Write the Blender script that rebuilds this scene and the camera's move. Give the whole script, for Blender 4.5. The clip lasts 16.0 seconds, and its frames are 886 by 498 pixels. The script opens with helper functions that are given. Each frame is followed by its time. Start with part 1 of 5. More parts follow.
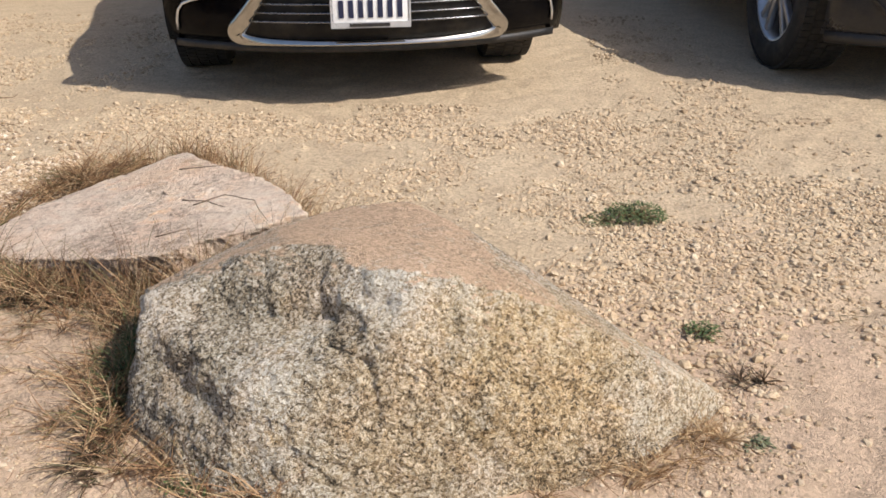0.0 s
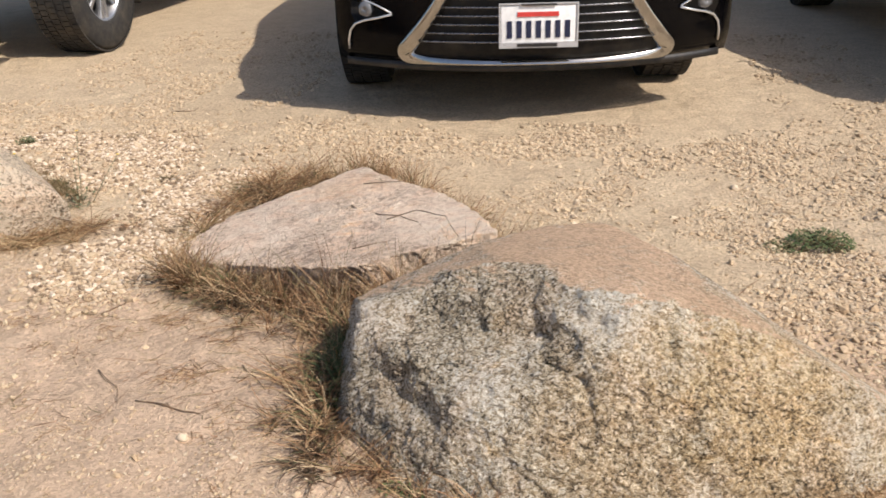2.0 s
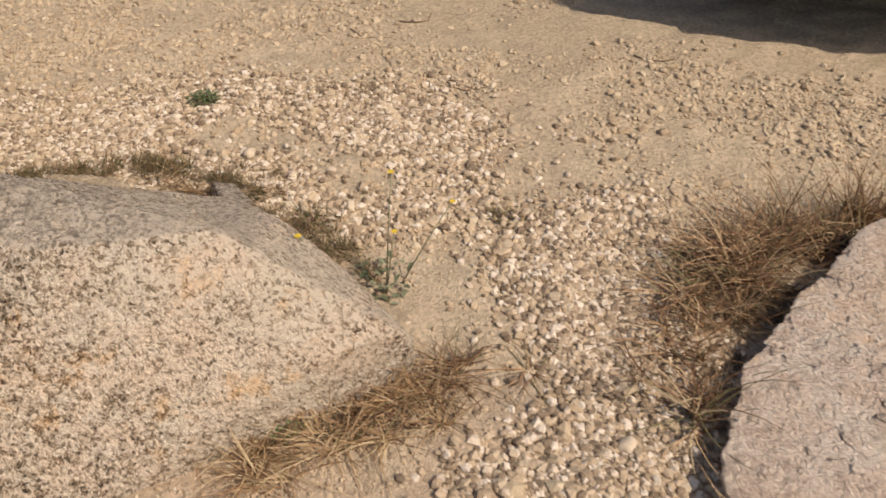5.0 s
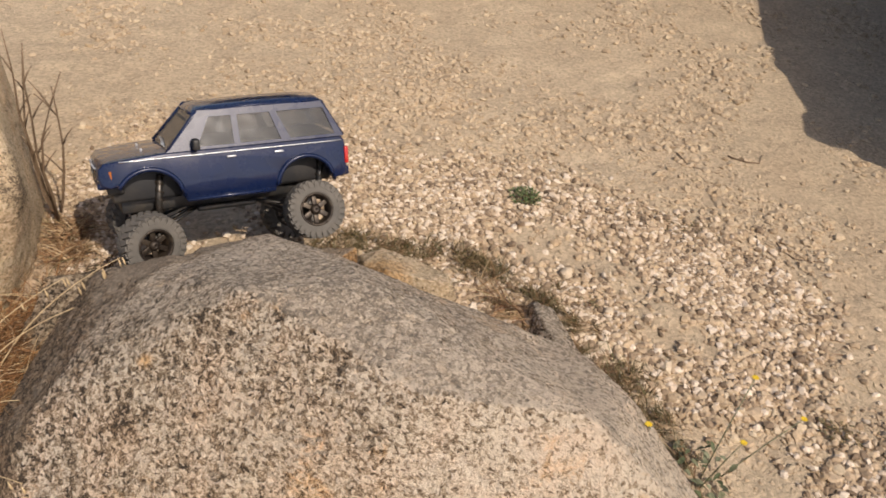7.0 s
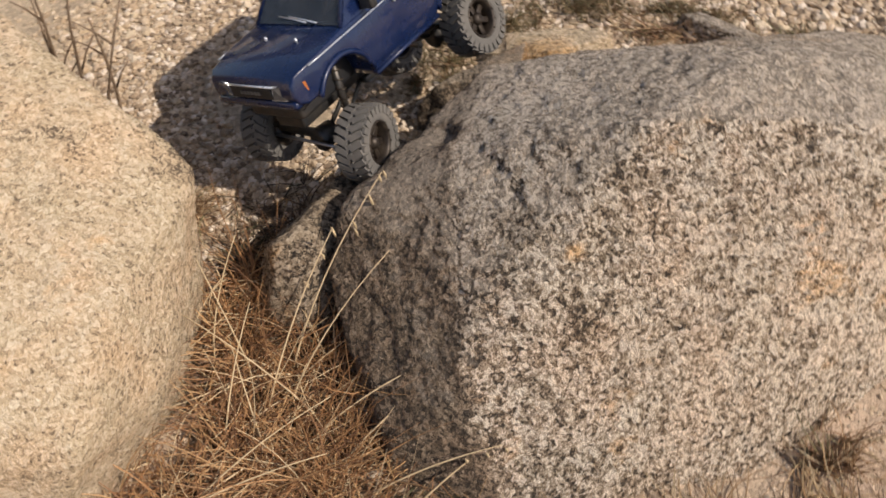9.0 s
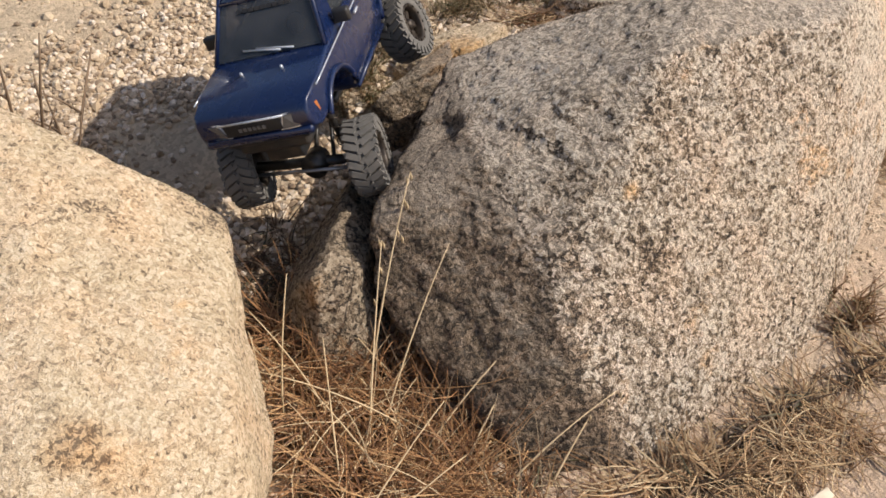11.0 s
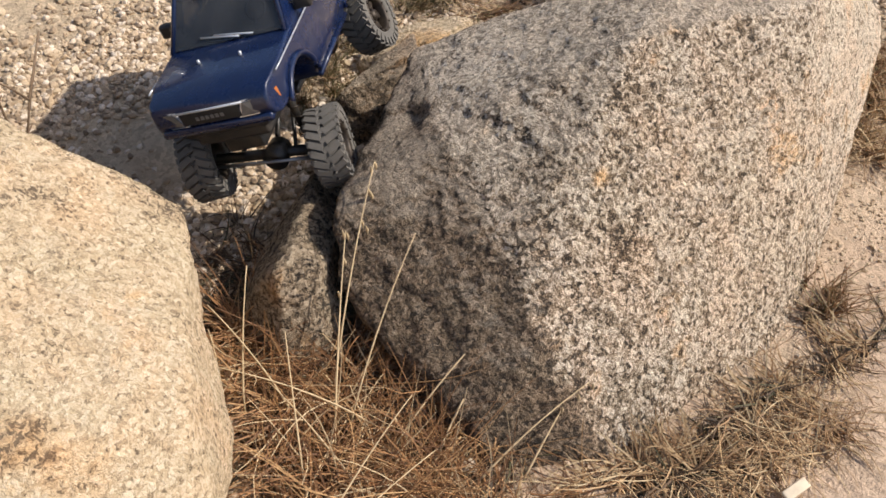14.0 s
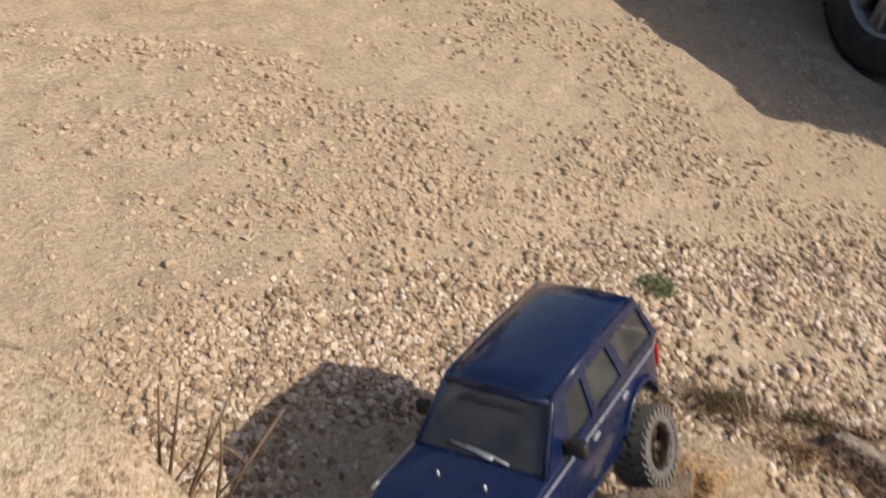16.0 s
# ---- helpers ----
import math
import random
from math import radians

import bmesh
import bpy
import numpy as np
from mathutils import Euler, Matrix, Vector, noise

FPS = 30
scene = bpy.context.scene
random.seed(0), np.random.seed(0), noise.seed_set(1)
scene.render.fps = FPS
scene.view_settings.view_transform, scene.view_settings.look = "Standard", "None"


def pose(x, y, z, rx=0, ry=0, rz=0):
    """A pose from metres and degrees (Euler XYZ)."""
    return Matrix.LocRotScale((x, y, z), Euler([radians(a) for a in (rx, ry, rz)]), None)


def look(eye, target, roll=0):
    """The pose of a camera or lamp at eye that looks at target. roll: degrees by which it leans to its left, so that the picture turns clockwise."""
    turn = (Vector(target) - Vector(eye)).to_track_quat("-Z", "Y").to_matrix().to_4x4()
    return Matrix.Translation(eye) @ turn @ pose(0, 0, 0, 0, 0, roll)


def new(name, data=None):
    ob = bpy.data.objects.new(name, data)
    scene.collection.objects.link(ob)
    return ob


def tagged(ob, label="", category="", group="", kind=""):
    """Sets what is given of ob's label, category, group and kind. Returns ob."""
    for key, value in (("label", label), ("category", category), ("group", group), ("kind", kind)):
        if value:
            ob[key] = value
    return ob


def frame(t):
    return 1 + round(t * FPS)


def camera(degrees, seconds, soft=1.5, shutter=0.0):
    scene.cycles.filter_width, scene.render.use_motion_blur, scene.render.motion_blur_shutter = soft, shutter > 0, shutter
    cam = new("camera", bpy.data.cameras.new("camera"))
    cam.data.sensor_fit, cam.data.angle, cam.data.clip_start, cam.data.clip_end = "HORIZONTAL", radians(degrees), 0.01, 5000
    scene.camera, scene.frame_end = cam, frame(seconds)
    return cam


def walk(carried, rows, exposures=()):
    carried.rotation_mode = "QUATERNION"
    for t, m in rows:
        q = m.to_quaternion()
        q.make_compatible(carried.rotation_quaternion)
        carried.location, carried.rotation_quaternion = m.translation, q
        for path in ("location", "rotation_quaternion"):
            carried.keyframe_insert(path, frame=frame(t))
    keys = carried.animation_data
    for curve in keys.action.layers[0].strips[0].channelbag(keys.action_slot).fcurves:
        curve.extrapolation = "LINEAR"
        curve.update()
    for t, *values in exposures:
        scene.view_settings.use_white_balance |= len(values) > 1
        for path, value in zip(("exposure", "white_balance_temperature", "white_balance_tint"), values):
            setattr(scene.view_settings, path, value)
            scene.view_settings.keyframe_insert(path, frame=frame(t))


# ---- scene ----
cam = camera(54.6, 16.0, soft=1.6, shutter=0.18)
PATH = [
    (0, (0.534, -0.514, 0.901), (0.387, 1.301, 0.074), -0.5),
    (0.5, (0.532, -0.519, 0.903), (0.335, 1.294, 0.084), -1.0),
    (1, (0.521, -0.527, 0.909), (0.273, 1.287, 0.102), -0.9),
    (1.5, (0.481, -0.529, 0.912), (0.17, 1.279, 0.116), -1.1),
    (2, (0.373, -0.571, 0.929), (-0.04, 1.218, 0.137), -1.8),
    (2.5, (0.264, -0.427, 0.876), (-0.198, 1.302, -0.015), -2.0),
    (3, (0.062, -0.147, 0.89), (-0.423, 1.484, -0.162), -2.1),
    (3.5, (-0.2, 0.003, 0.912), (-0.716, 1.59, -0.191), -0.6),
    (4, (-0.45, 0.195, 0.927), (-0.936, 1.762, -0.217), 0.4),
    (4.5, (-0.703, 0.448, 0.988), (-1.167, 1.988, -0.202), -1.0),
    (5, (-0.957, 0.585, 1.012), (-1.339, 2.115, -0.218), -2.2),
    (5.2, (-1.052, 0.639, 1.013), (-1.403, 2.163, -0.234), -1.0),
    (7.3, (-1.361, 0.64, 1.152), (-2.172, 2.039, -0.024), 6.0),
    (7.5, (-1.408, 0.607, 1.154), (-2.241, 1.989, -0.027), 5.8),
    (8, (-1.588, 0.563, 1.125), (-2.39, 1.892, -0.137), 1.5),
    (8.5, (-1.985, 0.612, 1.085), (-2.428, 1.888, -0.39), -1.0),
    (9, (-2.238, 0.605, 1.088), (-2.251, 1.809, -0.509), -3.1),
    (9.2, (-2.32, 0.633, 1.067), (-2.195, 1.798, -0.553), -4.7),
    (11.3, (-2.654, 0.626, 1.027), (-2.047, 1.804, -0.472), 2.3),
    (11.5, (-2.648, 0.625, 1.023), (-2.033, 1.803, -0.472), 2.4),
    (12, (-2.645, 0.623, 1.015), (-2.008, 1.795, -0.476), 3.1),
    (12.5, (-2.656, 0.62, 1.01), (-2.006, 1.793, -0.474), 3.1),
    (13, (-2.659, 0.622, 1.006), (-2.019, 1.797, -0.481), 2.9),
    (13.5, (-2.661, 0.625, 0.997), (-2.021, 1.795, -0.493), 3.1),
    (14, (-2.645, 0.625, 0.988), (-1.988, 1.785, -0.503), 3.5),
    (14.5, (-2.648, 0.626, 0.981), (-1.975, 1.772, -0.514), 4.1),
    (15, (-2.648, 0.631, 0.998), (-2.047, 1.836, -0.481), 2.2),
    (15.5, (-2.561, 0.698, 1.089), (-2.173, 2.119, -0.264), 1.7),
    (16, (-2.594, 0.983, 1.088), (-2.405, 2.556, -0.134), 9.7),
]
walk(cam, [(t, look(eye, target, roll)) for t, eye, target, roll in PATH],
     [(0, 0.31, 6350, 13), (2.5, 0.31, 6550, 14), (3, 0.20, 6650, 14), (3.5, 0.10, 6750, 15), (5, -0.08, 6900, 15), (7.5, -0.02, 6850, 16), (8.5, 0, 6750, 15), (9, 0.06, 6550, 15), (11.5, 0.31, 6400, 13), (14.5, 0.31, 6400, 13), (15.5, 0.18, 6500, 14), (16, 0.07, 6650, 15)])

# ---------------------------------------------------------------- light
SUN_FROM = Vector((0.88, -0.40, 1.0)).normalized()
world = bpy.data.worlds.new("world")
scene.world = world
world.use_nodes = True
wn = world.node_tree
sky = wn.nodes.new("ShaderNodeTexSky")
sky.sky_type = "NISHITA"
sky.sun_disc = False
sky.sun_elevation = math.asin(SUN_FROM.z)
sky.sun_rotation = math.atan2(SUN_FROM.x, SUN_FROM.y)
sky.air_density = 1.0
sky.dust_density = 2.0
sky.ozone_density = 0.3
wn.nodes["Background"].inputs["Strength"].default_value = 0.108
wn.links.new(sky.outputs["Color"], wn.nodes["Background"].inputs["Color"])
sun = new("sun", bpy.data.lights.new("sun", "SUN"))
sun.data.energy = 3.8
sun.data.angle = radians(0.6)
sun.data.color = (1.0, 0.94, 0.83)
sun.matrix_world = look(SUN_FROM * 20, (0, 0, 0))


# ---------------------------------------------------------------- materials
class Nodes:
    """Small shorthand for node materials."""

    def __init__(self, name):
        self.m = bpy.data.materials.new(name)
        self.m.use_nodes = True
        self.t = self.m.node_tree
        self.b = self.t.nodes["Principled BSDF"]
        self.co = self.t.nodes.new("ShaderNodeTexCoord").outputs["Object"]

    def n(self, kind, **inputs):
        node = self.t.nodes.new("ShaderNode" + kind)
        for key, value in inputs.items():
            key = key.replace("_", " ")
            if isinstance(value, bpy.types.NodeSocket):
                self.t.links.new(value, node.inputs[key])
            else:
                node.inputs[key].default_value = value
        return node

    def noise(self, scale, detail=4.0, rough=0.55, co=None, distortion=0.0):
        return self.n("TexNoise", Vector=co or self.co, Scale=scale, Detail=detail, Roughness=rough, Distortion=distortion).outputs["Fac"]

    def cells(self, scale, co=None, out="Color", feature="F1"):
        v = self.n("TexVoronoi", Vector=co or self.co, Scale=scale)
        v.feature = feature
        return v.outputs[out]

    def grey(self, colour):
        return self.n("RGBToBW", Color=colour).outputs["Val"]

    def ramp(self, fac, *stops, hard=False):
        node = self.n("ValToRGB", Fac=fac)
        r = node.color_ramp
        if hard:
            r.interpolation = "CONSTANT"
        while len(r.elements) < len(stops):
            r.elements.new(0.5)
        for e, (p, c) in zip(r.elements, stops):
            e.position = p
            e.color = (*c, 1) if isinstance(c, tuple) else (c, c, c, 1)
        return node.outputs["Color"]

    def mix(self, fac, a, b, blend="MIX"):
        node = self.t.nodes.new("ShaderNodeMix")
        node.data_type, node.blend_type = "RGBA", blend
        for key, value in ((0, fac), (6, a), (7, b)):
            if isinstance(value, bpy.types.NodeSocket):
                self.t.links.new(value, node.inputs[key])
            else:
                node.inputs[key].default_value = (*value, 1) if isinstance(value, tuple) else value
        return node.outputs[2]

    def math(self, op, a, b=0.0):
        node = self.t.nodes.new("ShaderNodeMath")
        node.operation = op
        for key, value in ((0, a), (1, b)):
            if isinstance(value, bpy.types.NodeSocket):
                self.t.links.new(value, node.inputs[key])
            else:
                node.inputs[key].default_value = value
        return node.outputs[0]

    def set(self, **inputs):
        for key, value in inputs.items():
            key = key.replace("_", " ")
            if isinstance(value, bpy.types.NodeSocket):
                self.t.links.new(value, self.b.inputs[key])
            else:
                self.b.inputs[key].default_value = (*value, 1) if isinstance(value, tuple) else value
        return self

    def bump(self, height, strength=0.5, distance=0.003):
        self.t.links.new(self.n("Bump", Height=height, Strength=strength, Distance=distance).outputs["Normal"], self.b.inputs["Normal"])
        return self


def granite(name, white, pale, tan, brown, dark, ochre, dust, ochre_at=0.62, grain=120.0, mottle=0.5, contrast=1.0, dusty=0.5, relief=0.005, spots=(), flank=None, settles=(0.84, 0.96), dust_past=None, clumps=0.3, drift=0.5):
    """Weathered granite: crystals of five tones, patches richer in dark or pale ones, ochre crusts, dust on level
    faces.

    spots: lichen, stain and painted shade or sun patches (x, y, z, radius, shift to pale (+) or dark (-), ochre)."""
    k = Nodes(name)
    geo = k.t.nodes.new("ShaderNodeNewGeometry")
    wob = k.n("TexNoise", Vector=k.co, Scale=90.0, Detail=3.0)
    co = k.n("MixRGB", Fac=0.986, Color1=wob.outputs["Color"], Color2=k.co).outputs["Color"]
    cell = k.n("SeparateColor", Color=k.cells(grain, co)).outputs[0]
    fine = k.n("SeparateColor", Color=k.cells(grain * 2.3, co)).outputs[1]
    broad = k.noise(3.5, 5, 0.6)
    mid = k.noise(16.0, 6, 0.7, distortion=0.5)
    small = k.noise(105.0, 5, 0.72)
    clump = k.noise(46.0, 3, 0.6, distortion=0.8)
    mean = k.math("ADD", k.math("MULTIPLY", cell, 0.62), k.math("MULTIPLY", fine, 0.38))
    tone = k.math("ADD", k.math("MULTIPLY", k.math("SUBTRACT", mean, 0.5), contrast), 0.5)
    tone = k.math("ADD", tone, k.math("MULTIPLY", k.math("SUBTRACT", mid, 0.5), mottle))
    tone = k.math("ADD", tone, k.math("MULTIPLY", k.math("SUBTRACT", small, 0.5), 0.55 * contrast))
    tone = k.math("ADD", tone, k.math("MULTIPLY", k.math("SUBTRACT", clump, 0.5), clumps))
    seams = k.n("TexVoronoi", Vector=co, Scale=grain * 0.72)
    seams.feature = "DISTANCE_TO_EDGE"
    gaps = k.ramp(seams.outputs["Distance"], (0.0, 1.0), (0.16, 0.0))
    tone = k.math("SUBTRACT", tone, k.math("MULTIPLY", gaps, 0.32 * max(contrast - 0.75, 0)))
    mica = k.math("MULTIPLY", k.ramp(k.n("SeparateColor", Color=k.cells(grain * 1.5, co)).outputs[2], (0.80, 0.0), (0.86, 1.0)), k.ramp(mid, (0.34, 0.15), (0.62, 1.0)))
    tone = k.math("SUBTRACT", tone, k.math("MULTIPLY", mica, 0.12 * contrast))
    tone = k.math("ADD", tone, k.math("MULTIPLY", k.math("SUBTRACT", broad, 0.5), 0.5 * mottle))
    crust = k.ramp(k.math("ADD", mid, k.math("MULTIPLY", k.math("SUBTRACT", broad, 0.5), 0.8)), (ochre_at, 0.0), (ochre_at + 0.14, 0.75))
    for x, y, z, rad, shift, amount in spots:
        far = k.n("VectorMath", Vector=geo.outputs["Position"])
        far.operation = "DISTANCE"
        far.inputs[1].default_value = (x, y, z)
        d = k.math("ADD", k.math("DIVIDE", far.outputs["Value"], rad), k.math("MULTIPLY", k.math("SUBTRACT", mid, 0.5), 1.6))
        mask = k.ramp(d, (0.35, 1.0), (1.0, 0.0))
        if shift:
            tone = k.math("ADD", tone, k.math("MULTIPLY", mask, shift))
        if amount:
            crust = k.math("MAXIMUM", crust, k.math("MULTIPLY", mask, k.ramp(small, (0.30, 0.3 * amount), (0.55, amount))))
    # Flank: calmer weathered grey, with tone lowered to deepen the shaded side.
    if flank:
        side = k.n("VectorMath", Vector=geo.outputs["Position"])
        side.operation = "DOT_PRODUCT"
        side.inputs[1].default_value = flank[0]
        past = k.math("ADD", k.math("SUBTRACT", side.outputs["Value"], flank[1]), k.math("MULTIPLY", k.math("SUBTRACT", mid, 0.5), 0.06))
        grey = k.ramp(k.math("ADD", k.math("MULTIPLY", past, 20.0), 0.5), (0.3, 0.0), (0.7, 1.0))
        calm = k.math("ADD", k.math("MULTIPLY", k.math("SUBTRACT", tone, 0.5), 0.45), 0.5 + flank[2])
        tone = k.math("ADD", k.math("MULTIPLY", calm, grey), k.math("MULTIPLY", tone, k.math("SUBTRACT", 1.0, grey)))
    base = k.ramp(tone, (0.16, dark), (0.30, brown), (0.44, tan), (0.60, pale), (0.86, white))
    rich = k.mix(1.0, base, tuple(min(c / 0.44, 1.5) for c in ochre), "MULTIPLY")
    base = k.mix(crust, base, rich)
    hue = k.noise(11.0, 4, 0.6, distortion=0.6)
    base = k.mix(drift, base, k.mix(1.0, base, k.ramp(hue, (0.36, (0.93, 0.97, 0.96)), (0.5, (1.0, 1.0, 1.0)), (0.64, (1.12, 1.0, 0.92))), "MULTIPLY"))
    up = k.n("SeparateXYZ", Vector=geo.outputs["Normal"]).outputs["Z"]
    level = k.math("MULTIPLY", k.ramp(k.math("ADD", up, k.math("MULTIPLY", k.math("SUBTRACT", mid, 0.5), 0.6)), (settles[0], 0.0), (settles[1], 1.0)), dusty)
    if dust_past:
        reach = k.n("VectorMath", Vector=geo.outputs["Position"])
        reach.operation = "DOT_PRODUCT"
        reach.inputs[1].default_value = dust_past[0]
        level = k.math("MULTIPLY", level, k.ramp(k.math("ADD", k.math("SUBTRACT", reach.outputs["Value"], dust_past[1] - 0.5), k.math("MULTIPLY", k.math("SUBTRACT", mid, 0.5), 0.10)), (0.485, 0.0), (0.515, 1.0)))
    base = k.mix(level, base, k.mix(1.0, dust, k.ramp(tone, (0.2, 0.76), (0.75, 1.2)), "MULTIPLY"))
    k.set(Base_Color=base, Roughness=0.9)
    k.b.inputs["Specular IOR Level"].default_value = 0.3
    pits = k.ramp(k.cells(grain * 0.45, co, "Distance"), (0.10, 1.0), (0.55, 0.0))
    h = k.math("ADD", k.math("MULTIPLY", small, 1.0), k.math("SUBTRACT", k.math("MULTIPLY", pits, 0.2), k.math("MULTIPLY", gaps, 0.12)))
    h = k.math("ADD", h, k.math("ADD", k.math("MULTIPLY", k.math("ADD", cell, fine), 0.40), k.math("MULTIPLY", k.noise(230.0, 4, 0.7), 0.4)))
    k.bump(h, 0.85, relief)
    return k.m


# The dark spots in the recess colour in its shade along with lichen.
M_GRANITE_A = granite("lichened_granite", (0.75, 0.70, 0.61), (0.54, 0.465, 0.355), (0.41, 0.325, 0.215), (0.225, 0.18, 0.125), (0.075, 0.062, 0.047), (0.47, 0.36, 0.19), (0.60, 0.41, 0.265), 0.61, 235.0, 0.42, 0.90, 0.85, 0.010,
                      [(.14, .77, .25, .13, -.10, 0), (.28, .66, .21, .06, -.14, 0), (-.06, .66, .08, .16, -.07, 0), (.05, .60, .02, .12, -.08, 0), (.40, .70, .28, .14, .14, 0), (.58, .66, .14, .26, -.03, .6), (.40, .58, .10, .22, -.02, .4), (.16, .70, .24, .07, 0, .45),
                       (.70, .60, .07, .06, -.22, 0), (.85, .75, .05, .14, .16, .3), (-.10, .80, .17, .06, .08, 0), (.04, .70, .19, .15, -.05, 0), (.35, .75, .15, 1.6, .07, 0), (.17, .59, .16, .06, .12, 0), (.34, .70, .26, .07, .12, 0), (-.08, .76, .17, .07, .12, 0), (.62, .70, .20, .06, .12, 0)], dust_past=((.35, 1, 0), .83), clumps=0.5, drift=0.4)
M_GRANITE_B = granite("pale_pink_slab", (0.87, 0.74, 0.60), (0.77, 0.615, 0.475), (0.66, 0.50, 0.375), (0.47, 0.355, 0.265), (0.32, 0.24, 0.18), (0.46, 0.36, 0.25), (0.66, 0.53, 0.42), 0.62, 110.0, 1.1, 0.50, 0.25, 0.012,
                      [(-.33, 1.42, .11, .20, -.02, 0), (-.3, 1.5, .1, 1.2, .07, 0), (-.10, 1.36, .15, .14, .10, 0), (-.58, 1.35, .06, .16, .12, 0), (-.45, 1.75, .08, .18, .03, .5), (-.3, 1.15, .04, .3, -.22, 0)])
# Dark spots by the flank and pale crown spots paint shade and sun.
M_GRANITE_C = granite("coarse_grey_granite", (0.85, 0.735, 0.59), (0.57, 0.452, 0.322), (0.35, 0.258, 0.175), (0.21, 0.152, 0.098), (0.065, 0.050, 0.037), (0.47, 0.345, 0.21), (0.52, 0.43, 0.33), 0.60, 190.0, 0.42, 1.12, 0.65, 0.016,
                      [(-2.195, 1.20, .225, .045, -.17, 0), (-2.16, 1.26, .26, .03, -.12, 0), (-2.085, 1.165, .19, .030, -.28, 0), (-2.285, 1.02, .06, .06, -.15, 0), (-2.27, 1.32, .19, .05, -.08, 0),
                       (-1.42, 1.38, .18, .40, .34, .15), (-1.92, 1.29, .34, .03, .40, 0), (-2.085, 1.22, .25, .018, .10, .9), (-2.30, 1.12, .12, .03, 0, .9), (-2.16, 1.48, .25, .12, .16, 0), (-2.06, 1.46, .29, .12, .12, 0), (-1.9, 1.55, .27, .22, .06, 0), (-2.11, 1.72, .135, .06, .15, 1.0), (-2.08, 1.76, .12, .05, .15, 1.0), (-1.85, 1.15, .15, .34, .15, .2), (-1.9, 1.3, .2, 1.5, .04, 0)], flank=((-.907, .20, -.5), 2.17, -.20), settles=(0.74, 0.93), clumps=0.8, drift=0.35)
M_GRANITE_D = granite("golden_granite", (0.80, 0.665, 0.48), (0.665, 0.52, 0.345), (0.575, 0.43, 0.265), (0.43, 0.315, 0.195), (0.16, 0.115, 0.075), (0.46, 0.36, 0.25), (0.56, 0.445, 0.31), 0.72, 230.0, 0.34, 0.72, 0.25, 0.007,
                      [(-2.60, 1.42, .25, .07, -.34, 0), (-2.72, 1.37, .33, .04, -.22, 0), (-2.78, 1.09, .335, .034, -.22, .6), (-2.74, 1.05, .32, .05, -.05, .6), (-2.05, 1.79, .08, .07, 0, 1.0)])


M_GRANITE_E = granite("brown_granite", (0.48, 0.385, 0.275), (0.34, 0.26, 0.175), (0.25, 0.185, 0.12), (0.155, 0.11, 0.07), (0.05, 0.04, 0.03), (0.46, 0.34, 0.20), (0.34, 0.26, 0.18), 0.60, 190.0, 0.5, 1.0, 0.2, 0.007)


def earth_material():
    k = Nodes("sandy_gravel_earth")
    broad = k.noise(0.9, 4, 0.5)
    mid = k.noise(7.0, 5, 0.6)
    grit = k.noise(240.0, 3, 0.7)
    cell = k.grey(k.cells(130.0))
    base = k.mix(k.ramp(broad, (0.36, 0.0), (0.64, 1.0)), (0.62, 0.49, 0.335), (0.57, 0.445, 0.30))
    depth = k.n("SeparateXYZ", Vector=k.co).outputs["Y"]
    trod = k.ramp(k.math("ADD", k.math("MULTIPLY", depth, 0.25), k.math("MULTIPLY", k.math("SUBTRACT", k.noise(2.2, 5, 0.6), 0.5), 0.5)), (0.24, 1.0), (0.40, 0.0))
    base = k.mix(trod, base, (0.585, 0.43, 0.305))
    base = k.mix(k.ramp(mid, (0.40, 0.0), (0.75, 0.6)), base, (0.45, 0.335, 0.225))
    base = k.mix(0.55, base, k.mix(1.0, base, k.ramp(cell, (0.0, 0.5), (0.5, 1.0), (1.0, 1.4)), "MULTIPLY"))
    base = k.mix(k.ramp(grit, (0.28, 0.5), (0.42, 0.0)), base, (0.16, 0.11, 0.07))
    k.set(Base_Color=base, Roughness=0.97)
    k.b.inputs["Specular IOR Level"].default_value = 0.15
    k.bump(k.math("ADD", k.math("MULTIPLY", cell, 0.6), k.math("ADD", grit, k.math("MULTIPLY", k.noise(55.0, 5, 0.7), 1.2))), 0.9, 0.006)
    return k.m


M_EARTH = earth_material()


def plain(name, colour, rough=0.5, metal=0.0, coat=0.0, dirt=0.0, dirt_colour=(0.35, 0.27, 0.18), scale=30.0, bump=0.0):
    k = Nodes(name)
    fac = k.noise(scale, 5, 0.65)
    base = k.mix(k.ramp(fac, (0.42, 0.0), (0.75, 1.0)), colour, tuple(c * 0.8 for c in colour))
    if dirt:
        base = k.mix(k.ramp(k.noise(scale * 0.35, 6, 0.7), (0.45, 0.0), (0.8, dirt)), base, dirt_colour)
    k.set(Base_Color=base, Roughness=k.ramp(fac, (0.3, max(rough - 0.06, 0.03)), (0.7, min(rough + 0.1, 1.0))), Metallic=metal)
    k.b.inputs["Coat Weight"].default_value = coat
    if bump:
        k.bump(fac, 0.5, bump)
    return k.m


M_BLACK = plain("black_car_paint", (0.004, 0.004, 0.005), 0.10, dirt=0.02, scale=8)
M_BLACK.node_tree.nodes["Principled BSDF"].inputs["Specular IOR Level"].default_value = 0.22


